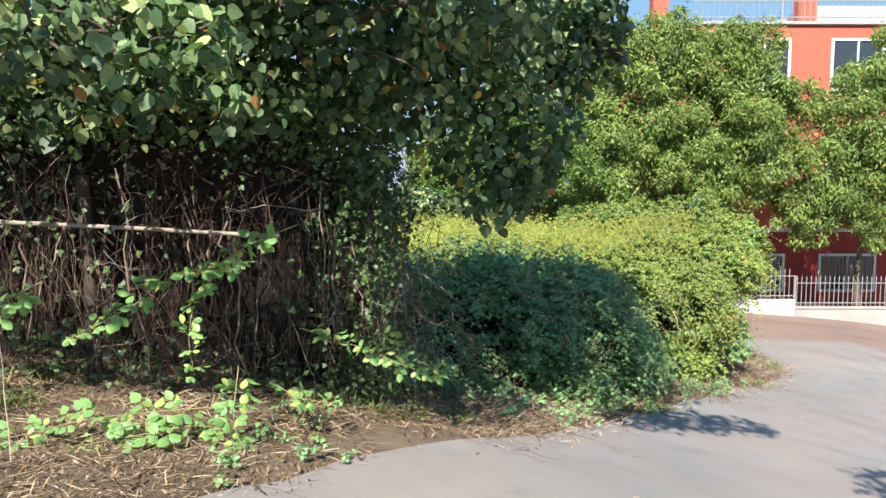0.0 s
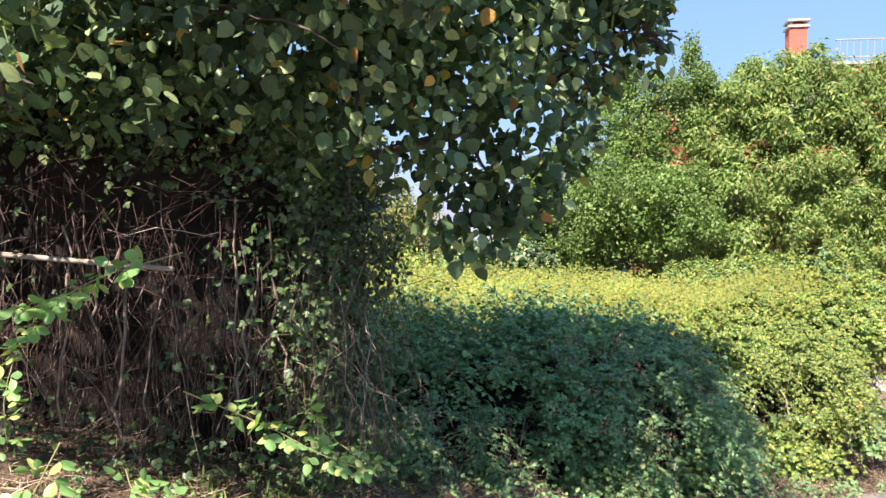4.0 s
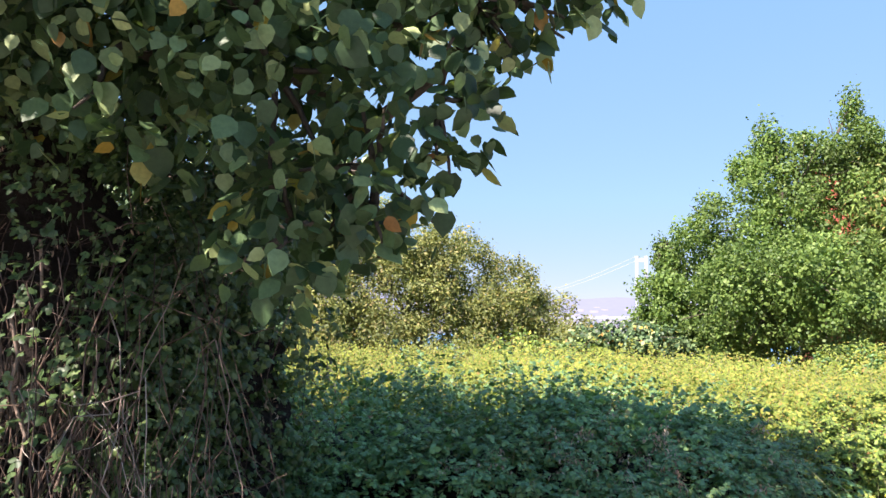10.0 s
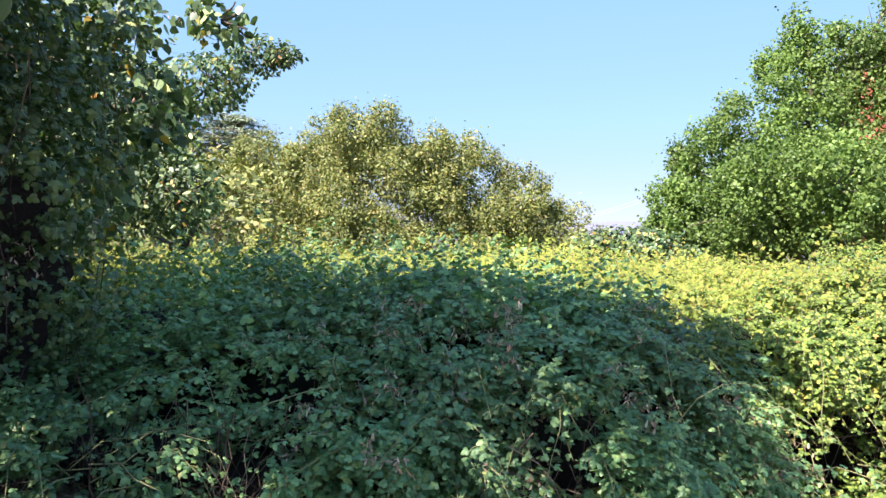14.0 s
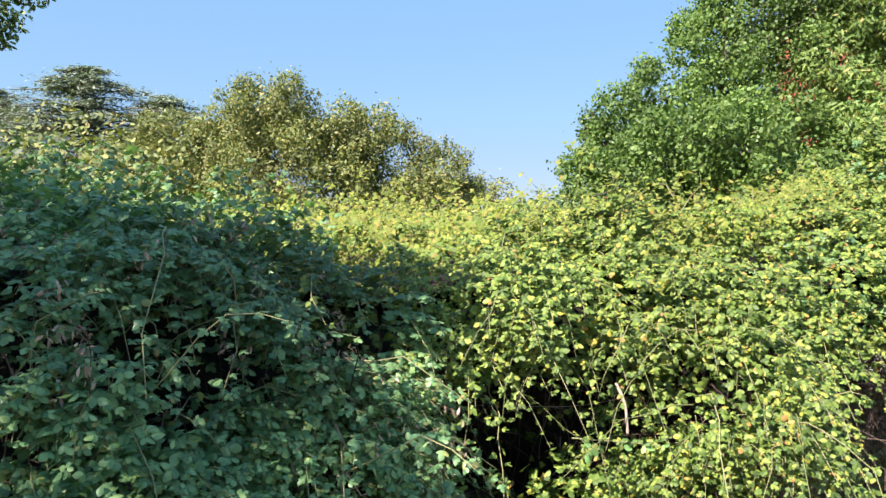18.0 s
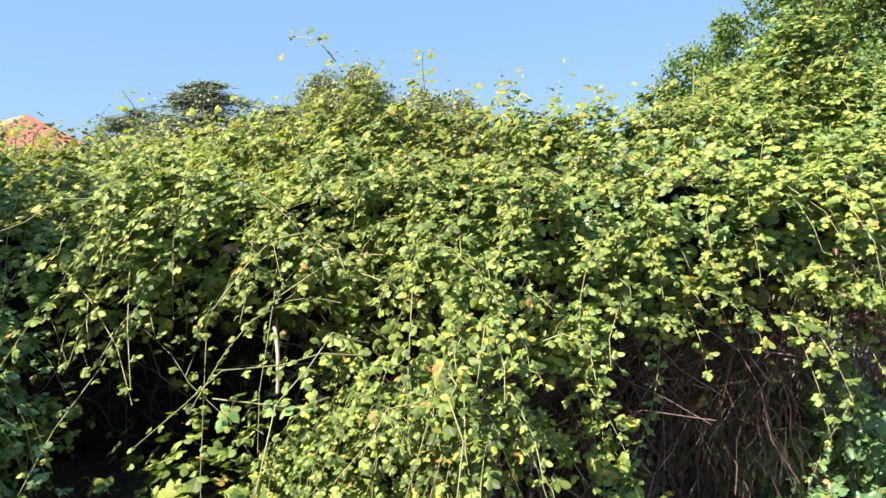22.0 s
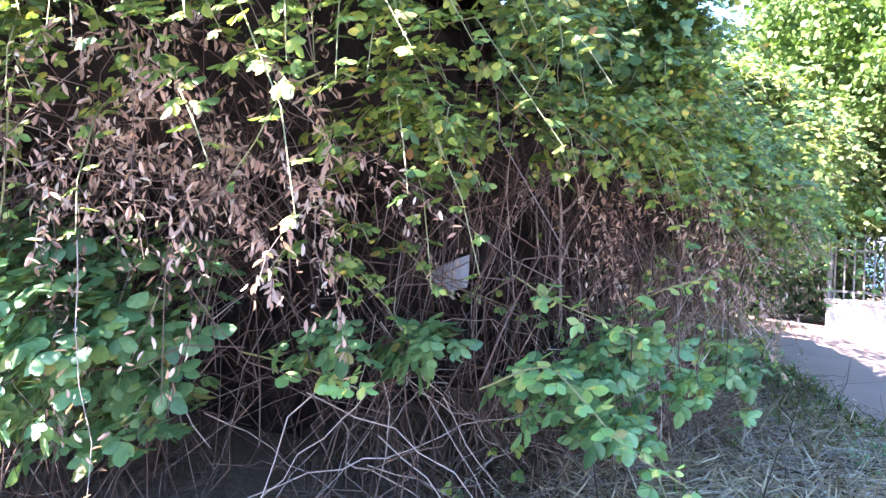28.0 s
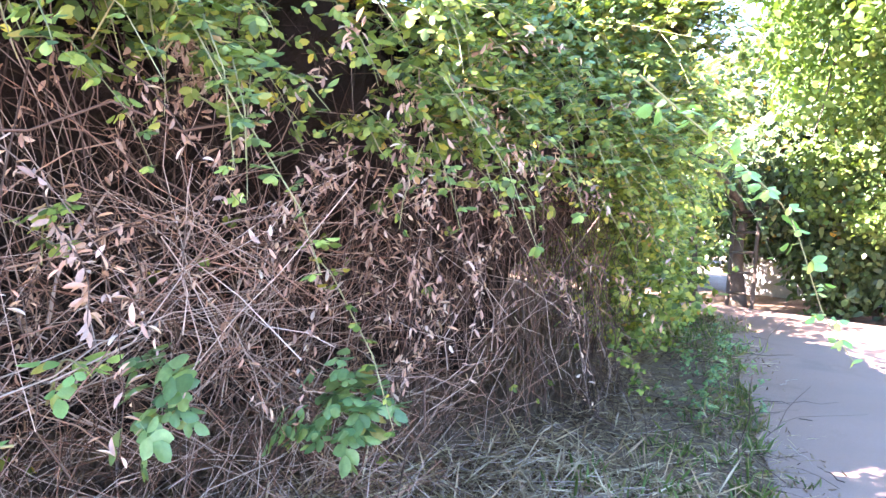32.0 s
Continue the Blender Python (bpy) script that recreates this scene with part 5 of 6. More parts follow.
tree("mulberry_tree", "dense bright green mulberry tree behind the scrub", (1.6, 23.6), MULBERRY, T_HEART_FAR, 0.066, 120000, M_MULBERRY, 0.16, 0.2, seed=12, hang=0.35, wild=1.0, gap=0.3, stray=0.3, fill=0.3, lobes=1.0, fringe=0.07)
PEACH = [(5.6, 23.3, 2.2, 1.8, 1.6, 2.4), (7.4, 23.8, 3.0, 1.9, 1.7, 2.6), (6.6, 23.6, 4.7, 1.5, 1.5, 1.4), (9.2, 23.6, 2.6, 1.7, 1.5, 2.4), (8.4, 23.8, 4.8, 1.2, 1.2, 1.2), (5.2, 22.9, 0.6, 1.5, 1.0, 1.2), (8.2, 23.4, 0.8, 2.0, 0.8, 1.2), (4.6, 23.2, 3.6, 0.9, 0.9, 1.2), (6.2, 23.6, 5.7, 0.9, 0.9, 0.8), (8.7, 23.8, 5.7, 1.1, 1.0, 0.8), (7.4, 23.8, 6.1, 0.8, 0.8, 0.6), (9.9, 23.6, 3.8, 0.9, 0.9, 1.3), (5.3, 23.4, 4.9, 0.9, 0.9, 1.0), (9.6, 23.7, 5.4, 0.9, 0.9, 0.9), (4.6, 23.2, 5.1, 0.8, 0.8, 0.7), (4.1, 23.0, 4.0, 0.7, 0.5, 0.8), (5.6, 23.3, 5.5, 0.9, 0.8, 0.8)]
tree("peach_tree", "olive-green peach tree with long drooping leaves by the railing", (7.4, 24.2), PEACH, T_LANCE, 0.13, 120000, M_PEACH, 0.13, -0.4, seed=15, hang=0.8, gap=0.3, stray=0.3, fill=0.3, lobes=1.0, fringe=0.07)
PEACH2 = [(12.6, 23.8, 2.0, 1.6, 1.4, 2.3), (14.4, 23.8, 2.2, 1.7, 1.5, 2.5), (13.8, 23.8, 4.4, 1.4, 1.2, 1.2), (15.8, 24.0, 2.2, 1.6, 1.4, 2.4), (11.4, 23.6, 0.4, 1.2, 0.9, 1.1), (13.6, 23.5, 0.2, 1.8, 0.8, 1.0), (14.2, 23.8, 5.2, 1.1, 1.0, 0.9), (15.6, 23.8, 4.6, 1.2, 1.1, 1.0), (11.1, 23.6, 2.0, 1.0, 0.9, 2.1), (10.9, 23.7, 3.7, 0.8, 0.8, 0.9), (12.4, 23.6, 3.7, 0.9, 0.8, 0.9), (13.0, 23.5, 2.8, 1.0, 0.8, 1.0)]
tree("peach_tree", "olive-green peach tree with long drooping leaves by the railing", (13.6, 24.3), PEACH2, T_LANCE, 0.13, 80000, M_PEACH, 0.13, -0.3, seed=16, hang=0.8, gap=0.3, stray=0.3, fill=0.3, lobes=1.0, fringe=0.07)

SHRUBS = [(-14.6, 22.5, 2.0, 1.6, 1.3, 1.5), (-12.7, 22.5, 2.8, 1.4, 1.2, 1.2), (-10.4, 22.5, 3.5, 1.2, 1.0, 1.1), (-9.3, 22.5, 3.5, 1.0, 1.0, 0.9), (-7.6, 22.5, 2.5, 1.2, 1.0, 1.0), (-7.0, 22.0, 0.0, 2.5, 1.5, 1.2), (-9.8, 21.6, 0.2, 2.5, 1.5, 1.5), (-4.6, 23.0, -0.3, 1.6, 1.2, 1.0), (-12.6, 22.8, 2.2, 1.8, 1.5, 1.5), (-7.6, 22.6, 3.1, 1.4, 1.1, 1.0), (-5.2, 23.6, 1.9, 1.4, 1.2, 1.1), (-3.3, 23.6, 0.4, 1.3, 1.0, 0.9), (-8.6, 22.4, 1.3, 2.9, 2.4, 2.5), (-6.2, 24.6, 1.4, 2.3, 2.0, 2.2), (-10.8, 22.0, 1.0, 2.4, 2.0, 2.2), (-4.5, 25.4, 0.6, 1.8, 1.4, 1.6), (-8.6, 21.8, 3.7, 1.3, 1.0, 0.9), (-6.7, 23.0, 2.9, 1.4, 1.2, 1.0), (-7.4, 24.0, 3.6, 0.18, 0.18, 0.6),
          (-6.6, 24.2, 3.4, 0.16, 0.16, 0.6), (-11.8, 22.6, 2.2, 1.5, 1.4, 1.4), (-10.6, 23.0, 3.3, 1.2, 1.1, 0.9), (-3.4, 25.2, -0.6, 1.4, 1.2, 0.9), (-1.2, 25.6, -0.9, 1.6, 1.2, 0.8)]
tree("fig_thicket", "rounded dusty olive-green shrubs at the end of the plot", (-7.6, 23.6), SHRUBS, T_OVAL, 0.075, 175000, M_OLIVE, 0.12, 0.0, seed=21, limbs=10, hang=0.3, wild=0.9, gap=0.3, stray=0.3, fill=0.5, lobes=0.8, fringe=0.07)


def cedar(x, y, top, r, seed):
    g = np.random.default_rng(seed)
    z0 = float(height(x, y))
    root = thing("cedar_tree", "dark blue-green cedar with flat layered branches", "tree", (x, y, z0), "cedars beyond the scrub")
    V, F = tubes(np.array([[(x, y, z0), (x + 0.1, y, (z0 + top) / 2), (x, y, top)]]), [0.22], 8, 0.1)
    child("trunk", mesh("trunk", V, F, M_BARK, True), root)
    n = 240
    h = np.clip((np.floor(g.uniform(0.12, 1.0, n) * 13) + 0.5) / 13 + g.normal(size=n) * 0.028, 0.1, 1)
    a = g.uniform(0, 2 * np.pi, n)
    L = 1.9 * r * (1.0 - h).clip(0, 1) ** 0.55 * g.uniform(0.45, 1.15, n) + 0.12
    P0 = np.column_stack([np.full(n, x), np.full(n, y), z0 + (top - z0) * h])
    D = np.column_stack([np.cos(a), np.sin(a), np.full(n, 0.06)])
    lines = arcs(P0, D, L, np.full(n, 0.12), 6, 0.03)
    V, F = tubes(lines, np.full(n, 0.035), 4)
    child("limb", mesh("limb", V, F, M_BARK), root, kind="stuff")
    m = 150
    u = g.random((n, m)) ** 0.7
    k = (u * 4.99).astype(int)
    f = u * 5 - k
    P = lines[np.arange(n)[:, None], k] * (1 - f[..., None]) + lines[np.arange(n)[:, None], k + 1] * f[..., None]
    P = P + g.normal(size=P.shape) * np.array([0.24, 0.24, 0.06])
    P = P.reshape(-1, 3)
    V, F = leaves(T_LANCE, P, np.tile([0, 0, 1.0], (len(P), 1)), 0.20, up=0.9, out=0.3, wild=0.3, hang=-0.25)
    child("crown", mesh("crown", V, F, M_CEDAR), root, kind="stuff")


cedar(-21.5, 26.6, 6.7, 4.2, 31)
cedar(-20.6, 29.9, 6.1, 3.6, 32)
cedar(-28.4, 27.6, 6.5, 4.0, 33)
BACK = [(-14, 21, 1.2, 4, 2.5, 2.4), (-20, 19, 1.4, 4, 3, 2.6), (-11, 18, 0.8, 2.5, 2, 1.8), (-26, 17, 1.6, 4, 3, 3)]
tree("wild_shrubs", "untidy grey-green wild shrubs beside the cedars", (-17, 20), BACK, T_OVAL, 0.17, 22000, M_OLIVE, 0.1, 0.2, seed=41)
LEFT = [(-4.5, 8.0, 0.9, 2.0, 1.6, 1.1), (-8, 8.4, 1.2, 2.5, 2.5, 1.6), (-9.5, 14, 1.0, 2.0, 3.0, 1.4)]
tree("elder_bush", "dark green elder bush behind the dry vines", (-5.0, 8.6), LEFT, T_OVAL, 0.12, 9000, M_IVY, 0.08, 0.2, seed=44)

# ---- the dry vine curtain on the old fence ----
vines = thing("vine_thicket", "curtain of dry brown vine stems hanging over an old fence", "vines", (-2.0, 4.9, float(height(-2.0, 4.9))))
# near-black sheet behind the stems, standing for the shade there
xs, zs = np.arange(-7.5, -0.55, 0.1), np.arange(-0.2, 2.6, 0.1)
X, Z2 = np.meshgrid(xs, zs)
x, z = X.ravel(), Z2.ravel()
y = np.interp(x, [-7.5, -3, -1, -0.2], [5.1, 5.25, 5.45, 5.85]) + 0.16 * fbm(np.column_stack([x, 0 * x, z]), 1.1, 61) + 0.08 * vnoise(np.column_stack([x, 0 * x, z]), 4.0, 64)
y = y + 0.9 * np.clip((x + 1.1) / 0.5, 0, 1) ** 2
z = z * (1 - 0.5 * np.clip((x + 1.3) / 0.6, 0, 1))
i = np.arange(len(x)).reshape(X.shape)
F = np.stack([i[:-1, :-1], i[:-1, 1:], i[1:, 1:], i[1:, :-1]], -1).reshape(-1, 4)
child("shade_core", mesh("shade_core", np.column_stack([x, y, z + height(x, y)]), F, M_CORE, True), vines)


def curtain_y(x):
    return np.interp(x, [-7.5, -3, -1.1, -0.3, 0.1], [4.6, 4.72, 4.85, 5.05, 5.4])


def stems(n, zlo, zhi, lean, rlo, rhi, back=0.2, x0=-6.0, x1=-0.05):
    x = x0 + (x1 - x0) * rng.random(n) ** 0.75
    z1 = rng.uniform(zlo, zhi, n)
    P0 = np.column_stack([x, curtain_y(x) + np.abs(rng.normal(size=n)) * back, height(x, curtain_y(x)) + z1])
    D = unit(np.column_stack([rng.normal(size=n) * lean, rng.normal(size=n) * 0.12 - 0.05, -np.ones(n)]))
    return arcs(P0, D, z1 * rng.uniform(0.5, 1.05, n), np.zeros(n), 8, 0.045), rng.uniform(rlo, rhi, n)


lines, r = stems(850, 0.3, 1.5, 0.34, 0.0012, 0.003)
V, F = tubes(lines, r, 3, 0.8)
child("stem", mesh("stem", V, F, M_CANE), vines, kind="stuff")
lines, r = stems(80, 0.7, 1.45, 0.18, 0.0026, 0.0046, 0.14, -3.4, -0.2)
for line, rad in zip(lines, r):
    V, F = tubes(line[None], [rad], 5, 0.75)
    child("stem", mesh("stem", V, F, M_CANE, True), vines)
lines, r = stems(15, 0.9, 1.5, 0.12, 0.005, 0.0085, 0.1, -3.2, -0.6)
for line, rad in zip(lines, r):
    V, F = tubes(line[None], [rad], 7, 0.8)
    child("stem", mesh("stem", V, F, M_OLDSTEM, True), vines, "thick pale brown vine stem")
# crossing twigs
n = 700
x = rng.uniform(-6, 0.0, n)
P0 = np.column_stack([x, curtain_y(x) + rng.normal(size=n) * 0.12, height(x, 4.8) + rng.uniform(0.02, 1.6, n)])
D = rand_dirs(n) * np.array([1, 0.35, 0.6])
V, F = tubes(arcs(P0, unit(D), rng.uniform(0.25, 0.8, n), rng.uniform(-0.2, 0.5, n), 6, 0.08), rng.uniform(0.0012, 0.003, n), 3)
child("twig", mesh("twig", V, F, M_CANE), vines, kind="stuff")
# leaves creeping over the curtain, thick at the end of it
n = 9500
x = -6 + 5.7 * rng.random(n) ** 0.6
z = rng.uniform(0.0, 2.4, n)
P = np.column_stack([x, curtain_y(x) + rng.normal(size=n) * 0.12 + 0.02, z + height(x, 4.8)])
want = np.clip((z - 1.35) * 2.2, 0.05, 1) + np.clip((x + 0.95) * 1.3, 0, 0.8) + np.clip((0.35 - z) * 1.6, 0, 0.4) + np.clip((-1.6 - x) * 0.35, 0, 0.4)
ok = rng.random(n) < want * (0.35 + 0.65 * (vnoise(P, 1.8, 66) > -0.1))
P = P[ok]
N3 = np.tile([0.15, -0.9, 0.3], (len(P), 1))
V, F = leaves(T_BRAMBLE_FAR, P, N3, 0.058, up=0.5, out=0.6, wild=0.7, hang=0.6)
child("foliage", mesh("foliage", V, F, M_IVY), vines, kind="stuff")
# the green end of the curtain, a column of creeper
CREEPER = [(-0.65, 5.6, 0.8, 0.3, 0.3, 0.9), (-0.6, 5.9, 1.2, 0.35, 0.35, 0.6), (-0.62, 5.75, 0.3, 0.25, 0.25, 0.4), (-0.8, 6.0, 1.7, 0.4, 0.4, 0.55), (-1.2, 6.7, 1.8, 0.7, 0.6, 0.7), (-0.85, 6.1, 0.6, 0.35, 0.35, 0.55), (-1.6, 5.5, 1.9, 0.8, 0.35, 0.4), (-0.9, 6.4, 1.1, 0.6, 0.6, 0.7), (-0.85, 6.5, 0.45, 0.45, 0.5, 0.45)]
P, N3 = in_clumps(14000, CREEPER, 0.5, 7, 0.5, 0.4)
V, F = leaves(T_BRAMBLE3, P, N3, 0.062, up=0.5, out=0.7, wild=0.6, hang=0.7)
child("foliage", mesh("foliage", V, F, M_IVY), vines, kind="stuff")
P0, N3 = in_clumps(110, CREEPER, 0.1, 7)
leaf, stem = dead_spray(P0, N3, 12, 0.22)
child("dead_leaf", mesh("dead_leaf", *leaf, M_DEAD), vines, "withered brown leaves", "stuff")
n = 160
P0, N3 = in_clumps(n, CREEPER, 0.2, 7)
n = len(P0)
V, F = tubes(arcs(P0 + N3 * 0.06, unit(np.array([0, 0, -1.0]) + 0.25 * rng.normal(size=(n, 3))), rng.uniform(0.3, 0.9, n), np.zeros(n), 6, 0.06), rng.uniform(0.0015, 0.004, n), 3)
child("stem", mesh("stem", V, F, M_CANE), vines, kind="stuff")
for pts in ([(-0.89, 4.6, 1.2), (-1.16, 4.33, 1.08), (-1.36, 4.21, 0.9), (-1.42, 4.13, 0.62), (-1.39, 4.11, 0.39)], [(-1.64, 4.47, 0.96), (-1.73, 4.25, 0.79), (-1.91, 4.14, 0.68), (-2.1, 4.13, 0.59)],
            [(-1.5, 4.37, 0.94), (-1.25, 4.17, 1.0), (-1.09, 4.07, 1.03)], [(-1.22, 3.9, 0.27), (-1.52, 3.75, 0.29), (-1.77, 3.6, 0.3), (-2.02, 3.5, 0.26), (-2.24, 3.39, 0.24)],
            [(-1.14, 4.1, 0.44), (-1.1, 3.84, 0.23), (-1.03, 3.73, 0.12), (-0.94, 3.67, 0.05)], [(-0.98, 4.3, 0.28), (-0.8, 4.1, 0.26), (-0.61, 4.1, 0.23)],):
    shoot(vines, pts, 0.135, gap=0.04)
for pts in ([(-0.9, 4.63, 0.55), (-0.47, 4.62, 0.41), (-0.23, 4.61, 0.31), (-0.01, 4.6, 0.25)], [(-0.39, 4.83, 0.46), (-0.2, 4.78, 0.32), (-0.03, 4.73, 0.25), (0.05, 4.75, 0.21)],
            [(-1.3, 3.75, 0.22), (-1.6, 3.62, 0.2), (-1.9, 3.5, 0.18)], [(-2.3, 4.3, 0.9), (-2.5, 4.1, 0.75), (-2.6, 4.0, 0.5)], [(-1.0, 3.95, 0.1), (-1.25, 3.8, 0.2), (-1.45, 3.7, 0.22)]):
    shoot(vines, pts, 0.135, gap=0.04)
fence_old = thing("old_fence", "broken old wooden fence rail and post overgrown with vines", "fence", (-2.35, 4.95, float(height(-2.35, 4.95))))
V, F = tubes(np.array([[(-3.6, 4.68, 1.25), (-2.8, 4.70, 1.21), (-2.0, 4.74, 1.17), (-1.05, 4.80, 1.11)]]), [0.016], 8, 0.8)
child("rail", mesh("rail", V, F, M_PALEWOOD, True), fence_old)
V, F = tubes(np.array([[(-2.34, 4.95, -0.1 + float(height(-2.34, 4.95))), (-2.35, 4.96, 0.8), (-2.38, 4.97, 1.5)]]), [0.05], 10, 0.85)
child("post", mesh("post", V, F, M_DARKWOOD, True), fence_old)

# ---- litter, straw and weeds on the verge ----
ROAD_LEFT = np.vstack([VERGE, [(-9, 21), (-9, 1.2)]])
S_LAST = arc_of(-0.5, 19.1)


def verge_points(n, lo=0.0, hi=1.0, reach_in=0.8, reach_out=0.06):
    """Places on the strip between the thicket and the road; lo and hi: share of its length."""
    s = rng.uniform(lo, hi, n) * (S_LAST - ARC[0]) + ARC[0]
    B, N = at_arc(s)
    w = rng.uniform(-reach_in, 2.2, n)
    x, y = (B + N * w[:, None]).T
    on_road = ~inside(x, y, ROAD_LEFT)
    over = on_road & (edge_gap(x, y, VERGE) > reach_out * (0.3 + rng.random(n) ** 2 * 5))
    return x[~over], y[~over]


x, y = verge_points(140000, 0.12)
P = np.column_stack([x, y, height(x, y) + rng.uniform(0.0, 0.04, len(x))])
clump = vnoise(P, 1.4, 91) + 0.5 * vnoise(P, 5.0, 92)
ok = rng.random(len(P)) < np.clip(0.7 + clump, 0.1, 1)
P = P[ok]
n = len(P)
nrm = np.array([0, 0, 1.0]) + 0.3 * rng.normal(size=(n, 3))
half = int(n * 0.55)
Vs, Fs = scatter(T_STRAW, P[:half], frames(nrm[:half], rng.normal(size=(half, 3)) * np.array([1, 1, 0.3])), 0.03 + 0.13 * rng.random(half) ** 2)
tagged(under("straw_litter", mesh("straw_litter", Vs, Fs, M_STRAW)), "dry pale straw and broken stalks lying on the verge", "litter", kind="stuff")
Vs, Fs = scatter(T_DEAD, P[half:], frames(nrm[half:], rng.normal(size=(n - half, 3)) * np.array([1, 1, 0.2])), 0.012 + 0.026 * rng.random(n - half))
tagged(under("leaf_litter", mesh("leaf_litter", Vs, Fs, M_LITTER)), "fallen brown leaves scattered on the verge", "litter", kind="stuff")
# deep dry litter under the bare flank
x, y = verge_points(70000, (arc_of(4.9, 11.7) - ARC[0]) / (S_LAST - ARC[0]), (arc_of(4.1, 16.4) - ARC[0]) / (S_LAST - ARC[0]), 0.6, 0.04)
n = len(x)
P = np.column_stack([x, y, height(x, y) + rng.uniform(0.0, 0.05, n)])
nrm = np.array([0, 0, 1.0]) + 0.6 * rng.normal(size=(n, 3))
half = int(n * 0.5)
Vs, Fs = scatter(T_STRAW, P[:half], frames(nrm[:half], rng.normal(size=(half, 3)) * np.array([1, 1, 0.4])), 0.04 + 0.2 * rng.random(half) ** 2)
tagged(under("straw_litter", mesh("straw_litter", Vs, Fs, M_STRAW)), "thick dry straw under the bare bramble canes", "litter", kind="stuff")
Vs, Fs = scatter(T_DEAD, P[half:], frames(nrm[half:], rng.normal(size=(n - half, 3)) * np.array([1, 1, 0.2])), rng.uniform(0.015, 0.04, n - half))
tagged(under("leaf_litter", mesh("leaf_litter", Vs, Fs, M_LITTER)), "crumbled brown leaves under the bare bramble canes", "litter", kind="stuff")
x, y = verge_points(2600, (arc_of(4.7, 11.2) - ARC[0]) / (S_LAST - ARC[0]), (arc_of(4.1, 16.0) - ARC[0]) / (S_LAST - ARC[0]), 0.5, 0.03)
n = len(x)
D = unit(rng.normal(size=(n, 3)) * np.array([1, 1, 0.22]))
V, F = tubes(arcs(np.column_stack([x, y, height(x, y) + rng.uniform(0.02, 0.09, n)]), D, rng.uniform(0.1, 0.42, n), np.full(n, 0.08), 5, 0.05), rng.uniform(0.0012, 0.0028, n), 3)
V[:, 2] = np.maximum(V[:, 2], height(V[:, 0], V[:, 1]) - 0.01)
tagged(under("dry_stalks", mesh("dry_stalks", V, F, M_PALECANE)), "pale dry stalks heaped under the bare canes", "litter", kind="stuff")
# twigs lying about
x, y = verge_points(3600, 0.15)
n = len(x)
D = unit(rng.normal(size=(n, 3)) * np.array([1, 1, 0.25]))
V, F = tubes(arcs(np.column_stack([x, y, height(x, y) + 0.03]), D, rng.uniform(0.15, 0.6, n), np.full(n, 0.05), 5, 0.06), rng.uniform(0.0012, 0.0035, n), 3)
V[:, 2] = np.maximum(V[:, 2], height(V[:, 0], V[:, 1]) - 0.01)
tagged(under("fallen_twigs", mesh("fallen_twigs", V, F, M_CANE)), "thin dry twigs fallen on the verge", "litter", kind="stuff")
# grass tufts and low weeds
x, y = verge_points(2400, 0.15, 1.0, 0.2, 0.05)
keep = (vnoise(np.column_stack([x, y, 0 * x]), 0.9, 95) + np.interp(y, [11, 12, 15.4, 15.9], [0.0, -0.15, -0.15, 0.4])) > 0.1
x, y = x[keep], y[keep]
n = len(x)
per = 9
base = np.repeat(np.column_stack([x, y, height(x, y)]), per, 0) + rng.normal(size=(n * per, 3)) * np.array([0.03, 0.03, 0])
fwd = np.array([0, 0, 1.0]) + 0.55 * rng.normal(size=base.shape)
Vs, Fs = scatter(T_GRASS, base, frames(rng.normal(size=base.shape), fwd), rng.uniform(0.04, 0.12, len(base)))
tagged(under("verge_grass", mesh("verge_grass", Vs, Fs, M_GRASS)), "sparse green and yellow grass tufts on the verge", "grass", kind="stuff")
x, y = verge_points(1300, 0.2, 1.0, 0.4, 0.03)
keep = vnoise(np.column_stack([x, y, 0 * x]), 0.8, 97) > 0.05
x, y = x[keep], y[keep]
P0 = np.column_stack([x, y, height(x, y) + 0.01])
(V, F), st = sprays(P0, np.tile([0.3, -0.3, 0.9], (len(P0), 1)), 0.16, 0.06, 6, T_BRAMBLE3, 0.6, 0.3)
tagged(under("low_weeds", mesh("low_weeds", V, F, M_BRAMBLE_SHADE)), "low green bramble runners and weeds on the verge", "weeds", kind="stuff")
# stray leaves on the asphalt
x, y = rng.uniform(-1, 7, 70), rng.uniform(2, 15, 70)
ok = ~inside(x, y, ROAD_LEFT) & (edge_gap(x, y, VERGE) < 1.6)
for px, py in zip(x[ok][:30], y[ok][:30]):
    ob = new("fallen_leaf", DEAD_MESH)
    s = rng.uniform(0.035, 0.07)
    ob.matrix_basis = Matrix.Translation((px, py, float(height(px, py)) + 0.034)) @ Matrix.Rotation(rng.uniform(0, 6.28), 4, "Z") @ Matrix.Diagonal((s, s, s * 0.6, 1))
    tagged(ob, "curled brown fallen leaf lying on the asphalt", "leaf", "fallen leaves on the road")
rag = thing("plastic_rag", "torn pale grey plastic rag caught on dry canes", "rag", (4.34, 12.93, -0.72))
bm = bmesh.new()
vs = [bm.verts.new(p) for p in [(4.27, 12.87, -0.70), (4.33, 12.93, -0.76), (4.39, 12.97, -0.74), (4.38, 12.98, -0.62), (4.33, 12.90, -0.66)]]
for tri in ((0, 1, 4), (1, 2, 4), (2, 3, 4), (0, 4, 3)):
    bm.faces.new([vs[k] for k in tri])
bmesh.ops.subdivide_edges(bm, edges=bm.edges[:], cuts=3, use_grid_fill=True)
for v in bm.verts:
    v.co += Vector((0, 0.012, 0)) * noise.noise(v.co * 30)
bmesh.ops.solidify(bm, geom=bm.faces[:], thickness=0.003)
